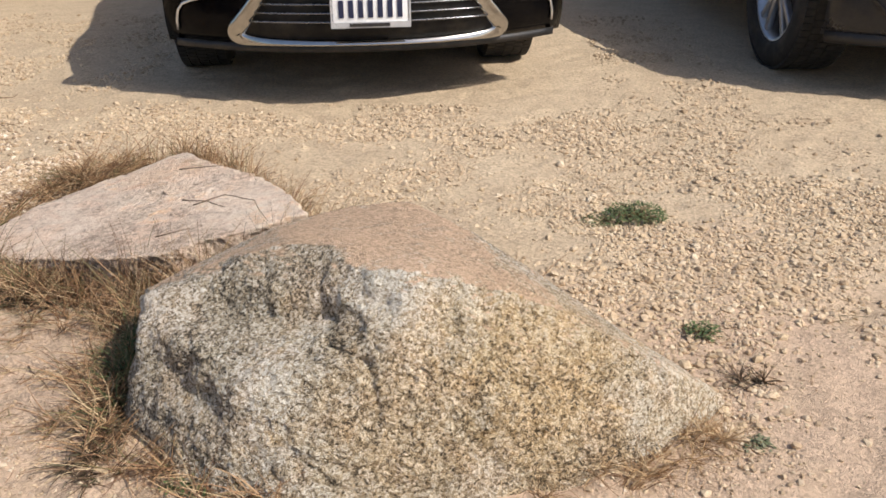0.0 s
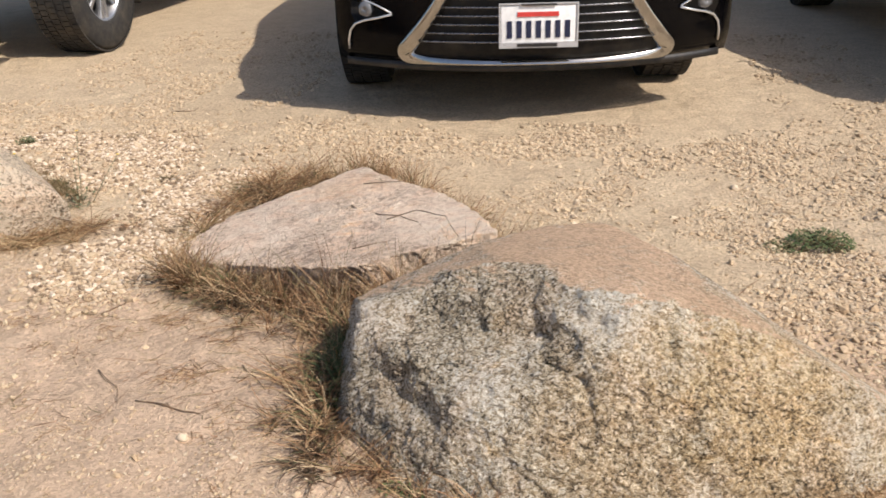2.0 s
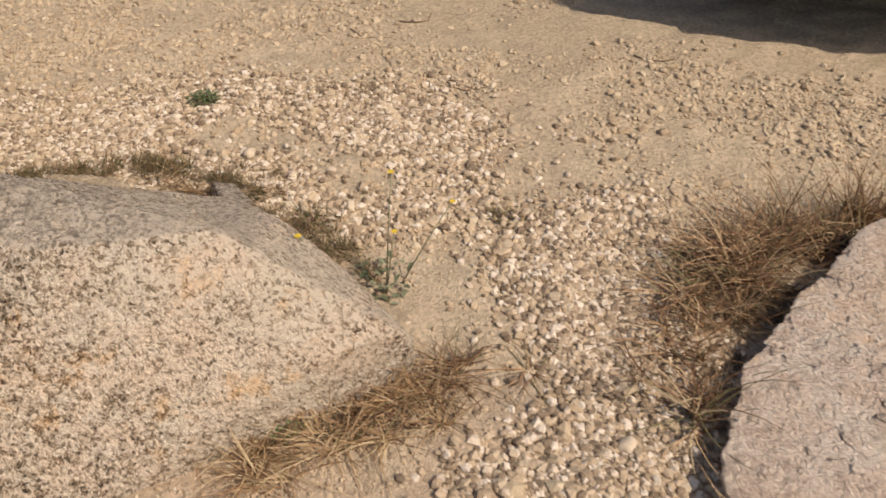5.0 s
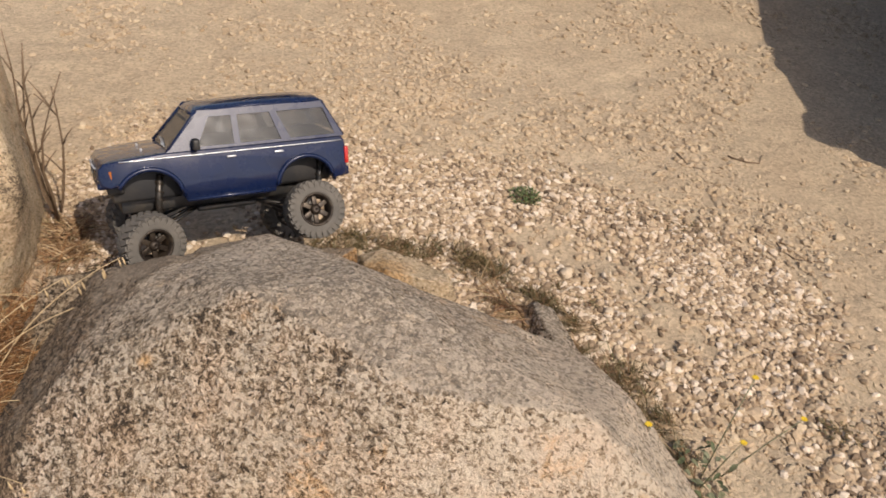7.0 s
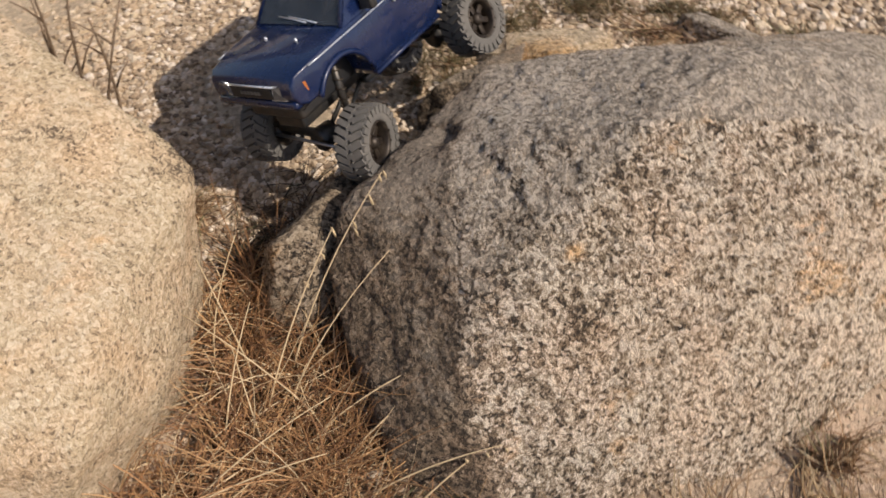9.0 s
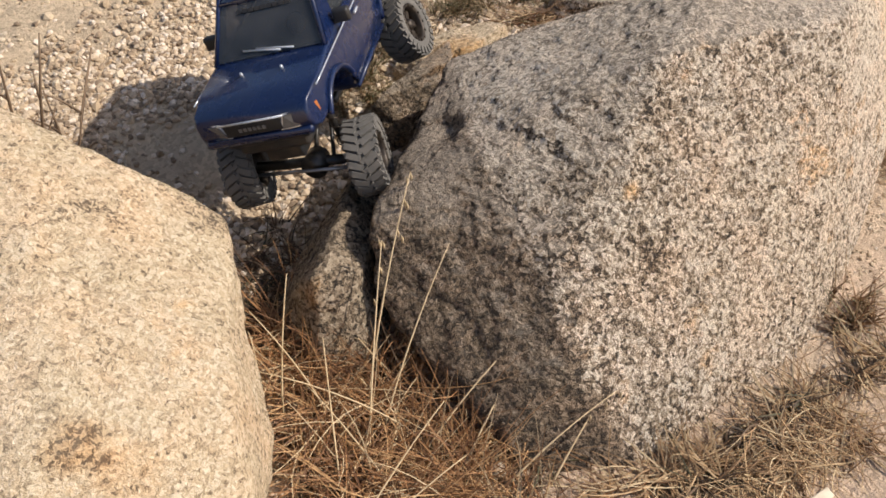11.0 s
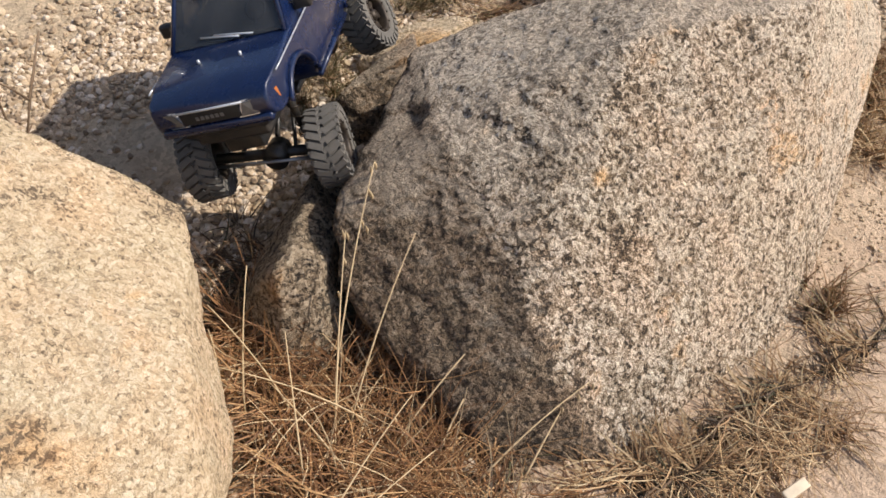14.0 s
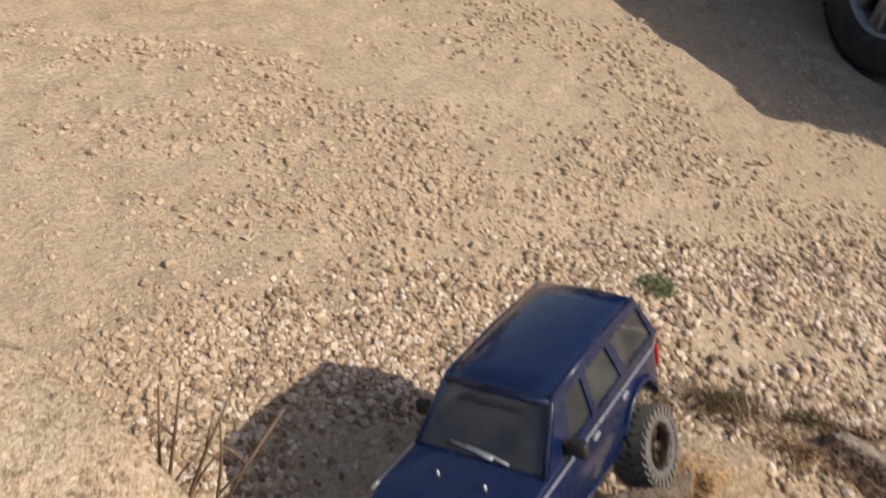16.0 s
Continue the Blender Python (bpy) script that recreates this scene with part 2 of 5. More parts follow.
# ---------------------------------------------------------------- building blocks
def finish(name, bm, material, parent=None, label="", smooth=True):
    me = bpy.data.meshes.new(name)
    bm.normal_update()
    bm.to_mesh(me)
    bm.free()
    for m in material if isinstance(material, (list, tuple)) else (material,):
        me.materials.append(m)
    if smooth:
        me.polygons.foreach_set("use_smooth", [True] * len(me.polygons))
    ob = new(name, me)
    if parent:
        ob.parent = parent
    if label:
        ob["label"] = label
    return ob


def part(name, bm, material, parent, label="", smooth=True):
    return finish(name, bm, material, parent, label, smooth)


def hull_planes(corners, centre):
    bm = bmesh.new()
    for c in corners:
        bm.verts.new(Vector(c) - centre)
    bmesh.ops.convex_hull(bm, input=bm.verts)
    bm.normal_update()
    planes = []
    for f in bm.faces:
        n, d, a = f.normal.copy(), f.normal.dot(f.verts[0].co), f.calc_area()
        if d < 0:
            n, d = -n, -d
        if a < 1e-6:
            continue
        for q in planes:
            if q[0].dot(n) > 0.9995:
                w = q[2] + a
                q[0] = ((q[0] * q[2] + n * a) / w).normalized()
                q[1] = max(q[1], d)
                q[2] = w
                break
        else:
            planes.append([n, max(d, 0.01), a])
    bm.free()
    return np.array([list(q[0]) for q in planes]), np.array([q[1] for q in planes])


def boulder(name, corners, material, label, round_off=22, rough=0.012, fine=0.004, detail=7, dents=(), seed=0, chips=0.008, notches=(), category="rock", calm=None, grooves=()):
    """A weathered block: the hull of its corners with worn edges, hollows and broken, uneven faces."""
    cs = np.array(corners, float)
    centre = Vector((cs.min(0) + cs.max(0)) / 2)
    normals, dist = hull_planes(corners, centre)
    bm = bmesh.new()
    bmesh.ops.create_icosphere(bm, subdivisions=detail, radius=1.0)
    size = (cs.max(0) - cs.min(0)) / 2
    dirs = np.array([v.co[:] for v in bm.verts]) * size
    dirs /= np.linalg.norm(dirs, axis=1, keepdims=True)
    inv = np.clip(dirs @ normals.T / dist, 0, None)
    top = inv.max(1)
    r = 1.0 / (top * ((inv / top[:, None]) ** round_off).sum(1) ** (1.0 / round_off))
    for floor, wall, (x0, x1, x2, x3) in notches:
        reach = []
        for p0, p1, p2 in (floor, wall):
            n = np.cross(np.subtract(p1, p0), np.subtract(p2, p0))
            n /= np.linalg.norm(n)
            d = np.dot(n, np.subtract(p0, centre))
            if d < 0:
                n, d = -n, -d
            c = dirs @ n
            reach.append(np.where(c > 1e-3, d / np.maximum(c, 1e-3), 9.0))
        cut = np.minimum(r, np.maximum(*reach))
        x = dirs[:, 0] * r + centre.x
        w = np.interp(x, (x0, x1, x2, x3), (0, 1, 1, 0))
        r = r + (cut - r) * w
    pts = dirs * r[:, None]
    for (cx, cy, cz), rad, deep in dents:
        off = pts + np.array(centre) - (cx, cy, cz)
        pts -= dirs * (deep * np.exp(-(off**2).sum(1) / rad**2))[:, None]
    for line, wide, deep in grooves:
        near = np.full(len(dirs), 9.0)
        for p0, p1 in zip(line, line[1:]):
            for t in np.linspace(0, 1, 14):
                q = np.array(p0) * (1 - t) + np.array(p1) * t - np.array(centre)
                along = dirs @ q
                off = q - dirs * along[:, None]
                near = np.where(along > 0, np.minimum(near, np.sqrt((off**2).sum(1))), near)
        pts -= dirs * (deep * np.exp(-(near / wide) ** 2))[:, None]
    shift = Vector((seed * 3.1, seed * 1.7, -seed * 2.3))
    for v, p, d in zip(bm.verts, pts, dirs):
        q = Vector(p) + centre + shift
        k = rough * noise.fractal(q * 4.5, 0.9, 2.0, 4) + fine * noise.fractal(q * 30.0, 0.7, 2.1, 4)
        for scale, amp in ((8.0, chips * .5), (22.0, chips * .35), (70.0, chips * .25)):
            near = noise.voronoi(q * scale)[1][0]
            k += amp * (q * scale - near).dot(noise.cell_vector(near * 5.3) * 2 - Vector((1, 1, 1)))
        if calm:
            at = Vector(p) + centre
            past = at.y - float(np.interp(at.x, [c[0] for c in calm], [c[1] for c in calm]))
            k *= 1 - .72 * min(max(past / .03, 0), 1)
        v.co = Vector(p + d * k)
    ob = finish(name, bm, material)
    ob.location = centre
    return tagged(ob, label, category)


# ---------------------------------------------------------------- ground
def axis_steps(lo, hi, step, far):
    mid = list(np.arange(lo, hi + 1e-6, step))
    out, s = [hi], step
    while out[-1] < far:
        s *= 1.28
        out.append(out[-1] + s)
    back, s = [lo], step
    while back[-1] > -far:
        s *= 1.28
        back.append(back[-1] - s)
    return np.array(back[:0:-1] + mid + out[1:])


def ground_height(x, y):
    near = 1.0 if -4 < x < 3 and -0.5 < y < 4.5 else 0.4
    q = Vector((x, y, 0.0))
    h = 0.010 * noise.fractal(q * 1.7, 1.0, 2.0, 3) + near * (0.0090 * noise.fractal(q * 12.0, 0.8, 2.0, 3))
    return h


def build_ground():
    xs, ys = axis_steps(-3.8, 2.2, 0.022, 400.0), axis_steps(0.2, 4.2, 0.022, 400.0)
    verts = [(x, y, ground_height(x, y)) for y in ys for x in xs]
    nx = len(xs)
    faces = [(j * nx + i, j * nx + i + 1, (j + 1) * nx + i + 1, (j + 1) * nx + i) for j in range(len(ys) - 1) for i in range(nx - 1)]
    me = bpy.data.meshes.new("ground")
    me.from_pydata(verts, [], faces)
    me.materials.append(M_EARTH)
    me.polygons.foreach_set("use_smooth", [True] * len(faces))
    return tagged(new("ground", me), "pale sandy gravel ground of a dirt car park", "ground", kind="structure")


build_ground()

# ---------------------------------------------------------------- boulders
boulder("boulder", [
    (-.22, .90, -.06), (-.12, .64, -.06), (.02, .50, -.06), (.20, .45, -.06), (.45, .475, -.06), (.70, .575, -.06), (.90, .74, -.06), (.97, .85, -.06),
    (.80, 1.00, -.06), (.60, 1.22, -.06), (.2, 1.36, -.06), (-.08, 1.2, -.06),
    (-.17, .92, .15), (-.115, .795, .195), (-.10, .70, .105), (.016, .835, .232), (.14, .835, .288), (.20, .78, .30), (.30, .71, .30), (.40, .722, .292), (.56, .728, .257), (.68, .71, .21),
    (.77, .72, .145), (.92, .80, .035), (.09, 1.04, .24), (.2, 1.13, .245), (.32, 1.17, .245), (.45, 1.02, .25), (.125, .590, .162), (.32, .632, .203), (.207, .512, .05), (.55, .59, .12)],
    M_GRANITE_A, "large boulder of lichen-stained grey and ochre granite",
    notches=[(((.025, .745, .186), (.151, .70, .192), (.10, .60, .158)), ((.025, .748, .186), (.20, .695, .195), (.14, .84, .290)), (-.08, .0, .20, .36))],
    dents=[((.30, .655, .215), .018, .014), ((.315, .628, .175), .016, .012), ((.14, .585, .11), .018, .010), ((-.02, .66, .11), .05, .010), ((.70, .66, .15), .05, .010)],
    seed=1, chips=.009, detail=8, round_off=200, fine=.005, rough=.018, grooves=[(((.0, .765, .195), (.09, .735, .198), (.15, .712, .203), (.21, .70, .212), (.275, .688, .228)), .026, .026), (((-.06, .70, .12), (.03, .625, .10), (.10, .585, .10)), .022, .010), (((.24, .64, .20), (.284, .63, .195), (.32, .622, .182), (.342, .583, .137)), .008, .010), (((.121, .693, .188), (.156, .681, .188)), .008, .008), (((.31, .695, .255), (.345, .69, .255)), .020, .014)], calm=((-.2, .95), (.02, .86), (.30, .735), (.56, .755), (.77, .745), (1.0, .86)))
boulder("flat_rock", [
    (-.76, 1.29, .042), (-.70, 1.245, .046), (-.55, 1.21, .064), (-.38, 1.15, .096), (-.20, 1.14, .12), (.08, 1.28, .165), (-.05, 1.52, .145), (-.245, 1.705, .122),
    (-.48, 1.99, .07), (-.57, 1.90, .058), (-.64, 1.76, .05), (-.73, 1.62, .05), (-.77, 1.38, .045),
    (-.74, 1.33, -.06), (-.60, 1.26, -.06), (-.38, 1.205, -.06), (-.20, 1.19, -.06), (.06, 1.28, -.06), (-.25, 1.66, -.06), (-.48, 1.9, -.06), (-.68, 1.6, -.06)],
    M_GRANITE_B, "low flat pinkish rock slab ringed by dry grass", round_off=130, rough=.012, fine=.0045, chips=.013, detail=8, dents=[((-.62, 1.86, .05), .06, .018), ((-.40, 1.12, .08), .03, .025), ((-.12, 1.15, .13), .035, .03), ((-.62, 1.19, .06), .03, .02)], seed=2)
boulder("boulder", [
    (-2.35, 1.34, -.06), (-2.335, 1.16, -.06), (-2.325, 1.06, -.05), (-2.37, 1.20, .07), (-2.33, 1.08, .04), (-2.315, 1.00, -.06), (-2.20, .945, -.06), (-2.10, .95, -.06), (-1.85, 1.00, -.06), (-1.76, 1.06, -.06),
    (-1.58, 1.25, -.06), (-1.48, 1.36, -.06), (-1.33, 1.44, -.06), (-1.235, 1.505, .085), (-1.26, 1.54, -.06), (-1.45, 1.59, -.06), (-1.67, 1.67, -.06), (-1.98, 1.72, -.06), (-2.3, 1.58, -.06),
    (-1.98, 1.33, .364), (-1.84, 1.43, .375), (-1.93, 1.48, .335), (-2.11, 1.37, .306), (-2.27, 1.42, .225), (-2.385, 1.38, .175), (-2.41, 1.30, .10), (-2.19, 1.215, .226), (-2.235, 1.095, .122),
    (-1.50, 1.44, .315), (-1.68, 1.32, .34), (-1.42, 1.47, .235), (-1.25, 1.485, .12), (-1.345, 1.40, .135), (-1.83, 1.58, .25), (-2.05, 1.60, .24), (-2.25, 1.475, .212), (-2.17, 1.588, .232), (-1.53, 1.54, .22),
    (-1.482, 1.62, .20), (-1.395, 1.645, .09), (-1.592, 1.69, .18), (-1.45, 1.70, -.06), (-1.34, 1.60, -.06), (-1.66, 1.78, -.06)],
    M_GRANITE_C, "large coarse grey granite boulder, its weathered flank painted darker for shade",
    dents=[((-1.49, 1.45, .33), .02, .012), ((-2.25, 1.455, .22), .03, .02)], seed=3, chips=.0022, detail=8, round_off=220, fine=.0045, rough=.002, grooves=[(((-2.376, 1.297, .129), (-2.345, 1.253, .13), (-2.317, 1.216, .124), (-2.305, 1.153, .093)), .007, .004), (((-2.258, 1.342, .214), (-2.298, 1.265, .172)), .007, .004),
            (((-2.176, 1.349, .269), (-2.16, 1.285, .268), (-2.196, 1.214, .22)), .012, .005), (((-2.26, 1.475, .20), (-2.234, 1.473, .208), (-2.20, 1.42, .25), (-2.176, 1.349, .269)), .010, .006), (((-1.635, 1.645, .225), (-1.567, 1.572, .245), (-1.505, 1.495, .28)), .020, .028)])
boulder("boulder", [
    (-2.78, .93, -.06), (-2.70, 1.05, -.06), (-2.63, 1.18, -.06), (-2.62, 1.31, -.06), (-2.72, 1.46, -.06), (-2.92, 1.66, -.06), (-3.15, 1.80, -.06), (-3.6, 1.6, -.06), (-3.5, 1.05, -.06), (-3.1, .88, -.06),
    (-2.566, 1.393, .256), (-2.655, 1.40, .322), (-2.625, 1.40, .10), (-2.60, 1.15, .12), (-2.60, 1.30, .12), (-2.66, 1.00, .19), (-2.64, 1.1, .27), (-2.69, 1.37, .345), (-2.69, 1.26, .325), (-2.78, 1.08, .34), (-2.77, 1.49, .415), (-2.715, 1.455, .345),
    (-2.905, 1.59, .44), (-3.06, 1.70, .39), (-3.1, 1.2, .42), (-3.1, 1.55, .48), (-3.4, 1.5, .35), (-3.0, .98, .3)],
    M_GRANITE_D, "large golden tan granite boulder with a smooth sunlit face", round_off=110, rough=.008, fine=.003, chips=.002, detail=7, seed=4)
boulder("wedged_rock", [
    (-2.55, 1.38, -.04), (-2.50, 1.50, -.04), (-2.32, 1.64, -.04), (-2.25, 1.60, -.04), (-2.38, 1.38, -.04), (-2.41, 1.25, -.04), (-2.47, 1.24, -.04), (-2.53, 1.29, -.04),
    (-2.505, 1.37, .10), (-2.485, 1.345, .138), (-2.455, 1.36, .145), (-2.38, 1.49, .135), (-2.31, 1.585, .10), (-2.28, 1.57, .09), (-2.37, 1.46, .12), (-2.42, 1.33, .12), (-2.445, 1.28, .06), (-2.50, 1.29, .05)],
    M_GRANITE_E, "small grey-brown rock wedged beside the granite boulder", detail=6, rough=.008, fine=.004, chips=.005, round_off=70, seed=5)
boulder("small_rock", [
    (-2.29, 1.69, -.04), (-2.26, 1.74, -.04), (-2.12, 1.80, -.04), (-2.07, 1.74, -.04), (-2.15, 1.66, -.04), (-2.22, 1.645, -.04), (-2.29, 1.66, -.04),
    (-2.28, 1.70, .05), (-2.25, 1.70, .095), (-2.17, 1.735, .115), (-2.09, 1.75, .14), (-2.10, 1.71, .135), (-2.14, 1.675, .10), (-2.22, 1.66, .06)],
    M_GRANITE_C, "small grey rock with an orange-stained edge", detail=6, rough=.006, fine=.004, chips=.005, round_off=80, seed=6)
boulder("pale_rock", [
    (-2.17, 1.85, -.03), (-2.10, 1.90, -.03), (-1.92, 1.89, -.03), (-1.90, 1.82, -.03), (-2.02, 1.77, -.03), (-2.13, 1.80, -.03), (-2.15, 1.85, .035), (-2.11, 1.875, .055), (-1.95, 1.87, .06), (-1.93, 1.83, .075), (-2.03, 1.785, .085), (-2.10, 1.80, .06)],
    M_GRANITE_D, "flat pale rock with an orange stain", detail=6, rough=.006, fine=.004, chips=.005, round_off=80, seed=7)
boulder("long_rock", [
    (-1.80, 1.88, -.03), (-1.74, 1.98, -.03), (-1.60, 1.87, -.03), (-1.44, 1.70, -.03), (-1.52, 1.60, -.03), (-1.68, 1.74, -.03),
    (-1.775, 1.92, .045), (-1.675, 1.80, .07), (-1.575, 1.70, .10), (-1.515, 1.64, .10), (-1.74, 1.94, .035), (-1.63, 1.82, .055), (-1.54, 1.73, .07), (-1.48, 1.67, .055)],
    M_GRANITE_C, "long low grey rock slab leaning behind the boulder", detail=6, rough=.005, round_off=160, chips=.005, seed=8)


# ---------------------------------------------------------------- more building blocks
def empty(name, m, label, category, group=""):
    ob = new(name)
    ob.matrix_world = m
    return tagged(ob, label, category, group)


def add_box(bm, lo, hi, m=None, bevel=0.0):
    made = bmesh.ops.create_cube(bm, size=1.0)["verts"]
    for v in made:
        v.co = [l + (c + 0.5) * (h - l) for c, l, h in zip(v.co, lo, hi)]
    if bevel:
        edges = list({e for v in made for e in v.link_edges})
        made = list({v for f in bmesh.ops.bevel(bm, geom=edges, offset=bevel, segments=2, affect="EDGES", profile=0.6)["faces"] for v in f.verts} | {v for v in made if v.is_valid})
    if m is not None:
        for v in made:
            v.co = m @ v.co
    return made


def box(lo, hi, m=None, bevel=0.0):
    bm = bmesh.new()
    add_box(bm, lo, hi, m, bevel)
    return bm


def add_tube(bm, points, radii, sides=6, cap=True):
    """A tapering tube along a line of points."""
    pts = [Vector(p) for p in points]
    rings = []
    for i, p in enumerate(pts):
        way = (pts[min(i + 1, len(pts) - 1)] - pts[max(i - 1, 0)]).normalized()
        side = way.cross(Vector((0, 0, 1)) if abs(way.z) < 0.95 else Vector((1, 0, 0))).normalized()
        up = side.cross(way)
        r = radii[i] if isinstance(radii, (list, tuple)) else radii
        rings.append([bm.verts.new(p + (side * math.cos(a) + up * math.sin(a)) * r) for a in (2 * math.pi * k / sides for k in range(sides))])
    for a, b in zip(rings, rings[1:]):
        for k in range(sides):
            bm.faces.new((a[k], a[(k + 1) % sides], b[(k + 1) % sides], b[k]))
    if cap:
        bm.faces.new(rings[0][::-1])
        bm.faces.new(rings[-1])


def tube(points, radii, sides=6):
    bm = bmesh.new()
    add_tube(bm, points, radii, sides)
    return bm


def revolve(profile, n, closed=True, bm=None):
    """Turns a profile of (radius, x) round the x axis."""
    bm = bm or bmesh.new()
    rings = [[bm.verts.new((x, r * math.cos(a), r * math.sin(a))) for r, x in profile] for a in (2 * math.pi * k / n for k in range(n))]
    last = len(profile) if closed else len(profile) - 1
    for k in range(n):
        a, b = rings[k], rings[(k + 1) % n]
        for i in range(last):
            j = (i + 1) % len(profile)
            bm.faces.new((a[i], a[j], b[j], b[i]))
    return bm


def ring_strip(pts_out, pts_in, depth):
    """A flat frame between two outlines (x, z), thick along y."""
    bm = bmesh.new()
    n = len(pts_out)
    v = [[bm.verts.new((x, y, z)) for x, y, z in loop] for loop in (pts_out, pts_in, [(x, y + depth, z) for x, y, z in pts_in], [(x, y + depth, z) for x, y, z in pts_out])]
    for a, b in ((0, 1), (1, 2), (2, 3), (3, 0)):
        for i in range(n):
            j = (i + 1) % n
            bm.faces.new((v[a][i], v[a][j], v[b][j], v[b][i]))
    return bm


# ---------------------------------------------------------------- parked cars
M_TYRE = plain("car_tyre_rubber", (0.022, 0.021, 0.020), 0.85, dirt=0.35, dirt_colour=(0.20, 0.16, 0.11), scale=20, bump=0.001)
M_ALLOY = plain("silver_alloy", (0.55, 0.56, 0.58), 0.35, metal=0.85, dirt=0.3, scale=25)
M_ALLOY_DARK = plain("grey_alloy", (0.30, 0.31, 0.33), 0.35, metal=0.8, dirt=0.25, scale=25)
M_GRILLE = plain("dark_chrome", (0.22, 0.22, 0.23), 0.25, metal=0.9, scale=40)
M_CHROME = plain("chrome", (0.80, 0.81, 0.83), 0.15, metal=0.72, scale=12)
M_CHROME_DARK = plain("satin_chrome", (0.50, 0.49, 0.47), 0.12, 1.0)
M_PLASTIC = plain("black_plastic", (0.014, 0.014, 0.015), 0.5, dirt=0.15, scale=30)
M_NAVY = plain("dark_blue_grey_car_paint", (0.016, 0.020, 0.030), 0.28, coat=1.0, dirt=0.2, scale=8)
M_BROWN = plain("dark_brown_car_paint", (0.030, 0.022, 0.018), 0.30, coat=1.0, dirt=0.25, scale=8)
M_WHITE = plain("white_plate", (0.86, 0.86, 0.85), 0.4, dirt=0.0, scale=40)
M_FRAME = plain("pale_grey_plate_frame", (0.55, 0.55, 0.56), 0.3, metal=0.3)
M_INK = plain("dark_blue_print", (0.01, 0.015, 0.05), 0.5)
M_RED = plain("red_print", (0.6, 0.05, 0.04), 0.5)
M_LAMP = plain("clear_lamp_glass", (0.13, 0.135, 0.145), 0.08, coat=1.0)
M_WINDOW = plain("tinted_car_glass", (0.015, 0.017, 0.018), 0.05, coat=1.0)


def car_wheel(parent, centre, r, width, rim_r, spokes, alloy, outward):
    """A road wheel with its outer face towards outward (+1 or -1 along x)."""
    w = width / 2
    bm = revolve([(rim_r, -w * .9), (rim_r + .02, -w), (r - .03, -w), (r - .008, -w * .86), (r, -w * .6), (r, w * .6), (r - .008, w * .86), (r - .03, w), (rim_r + .02, w), (rim_r, w * .9)], 64)
    tyre = part("tyre", bm, M_TYRE, parent)
    tyre.location = centre
    groove = bmesh.new()
    for i in range(72):
        a = 2 * math.pi * i / 72
        for k, x in enumerate((-.78, -.42, -.02, .38, .76)):
            m = Matrix.Rotation(a + (k % 2) * .04, 4, "X") @ Matrix.Translation((x * w, 0, r))
            add_box(groove, (-w * .155, -r * .036, -.006), (w * .155, r * .036, .0055), m)
    tread = part("tread", groove, M_TYRE, tyre, smooth=False)
    bm = revolve([(rim_r + .012, w * .92), (rim_r - .012, w * .86), (rim_r - .02, w * .3), (rim_r - .02, -w * .85), (rim_r + .005, -w * .9)], 56)
    rim = part("rim", bm, alloy, tyre)
    bm = revolve([(.001, -w * .1), (rim_r * .97, -w * .1), (rim_r * .97, -w * .25), (.001, -w * .25)], 40)
    part("brake_disc", bm, M_PLASTIC, rim)
    bm = bmesh.new()
    for i in range(spokes):
        m = Matrix.Rotation(2 * math.pi * i / spokes, 4, "X")
        for s in (-1, 1):
            lo, hi = (w * .55, -.014, rim_r * .16), (w * .80, .014, rim_r * .98)
            add_box(bm, lo, hi, m @ Matrix.Rotation(s * 2.2 / spokes * .42, 4, "X"), .005)
    add = revolve([(.001, w * .82), (rim_r * .2, w * .80), (rim_r * .24, w * .55), (.001, w * .55)], 24, bm=bm)
    part("spokes", add, alloy, rim)
    if outward < 0:
        tyre.rotation_euler = (0, 0, math.pi)
    return tyre


def nose_y(x, z, depth=.32, half=.88):
    """How far the nose of a car lies behind its foremost point."""
    return depth * (abs(x) / half) ** 2.2 + (.10 + .25 * (abs(x) / half) ** 3) * max(0, (z - .50) / .30) ** 2 + .07 * max(0, (.30 - z) / .12) ** 1.5


def nose_grid(z0, z1, half, nx=36, nz=14):
    bm = bmesh.new()
    rows = [[bm.verts.new((x, nose_y(x, z), z)) for x in np.linspace(-half, half, nx)] for z in np.linspace(z0, z1, nz)]
    for a, b in zip(rows, rows[1:]):
        for i in range(nx - 1):
            bm.faces.new((a[i], a[i + 1], b[i + 1], b[i]))
    bmesh.ops.solidify(bm, geom=bm.faces, thickness=-.02)
    return bm


def car_shell(stations):
    """Body of a car from sections (y, bottom, top, half width, half width of the roof)."""
    bm = bmesh.new()
    rows = []
    for y, lo, hi, half, roof in stations:
        s = min(.96, hi - .08)
        sec = [(0, lo), (half * .8, lo), (half * .985, lo + .03), (half, (lo + s) / 2), (half * .985, s), (roof + (half - roof) * .8, s + (hi - s) * .25), (roof, hi - .03), (roof * .75, hi), (0, hi + .015)]
        loop = [(x, z) for x, z in sec] + [(-x, z) for x, z in sec[-2:0:-1]]
        rows.append([bm.verts.new((x, y, z)) for x, z in loop])
    n = len(rows[0])
    for a, b in zip(rows, rows[1:]):
        for i in range(n):
            bm.faces.new((a[i], b[i], b[(i + 1) % n], a[(i + 1) % n]))
    bm.faces.new(rows[0])
    bm.faces.new(rows[-1][::-1])
    bmesh.ops.recalc_face_normals(bm, faces=bm.faces)
    return bm


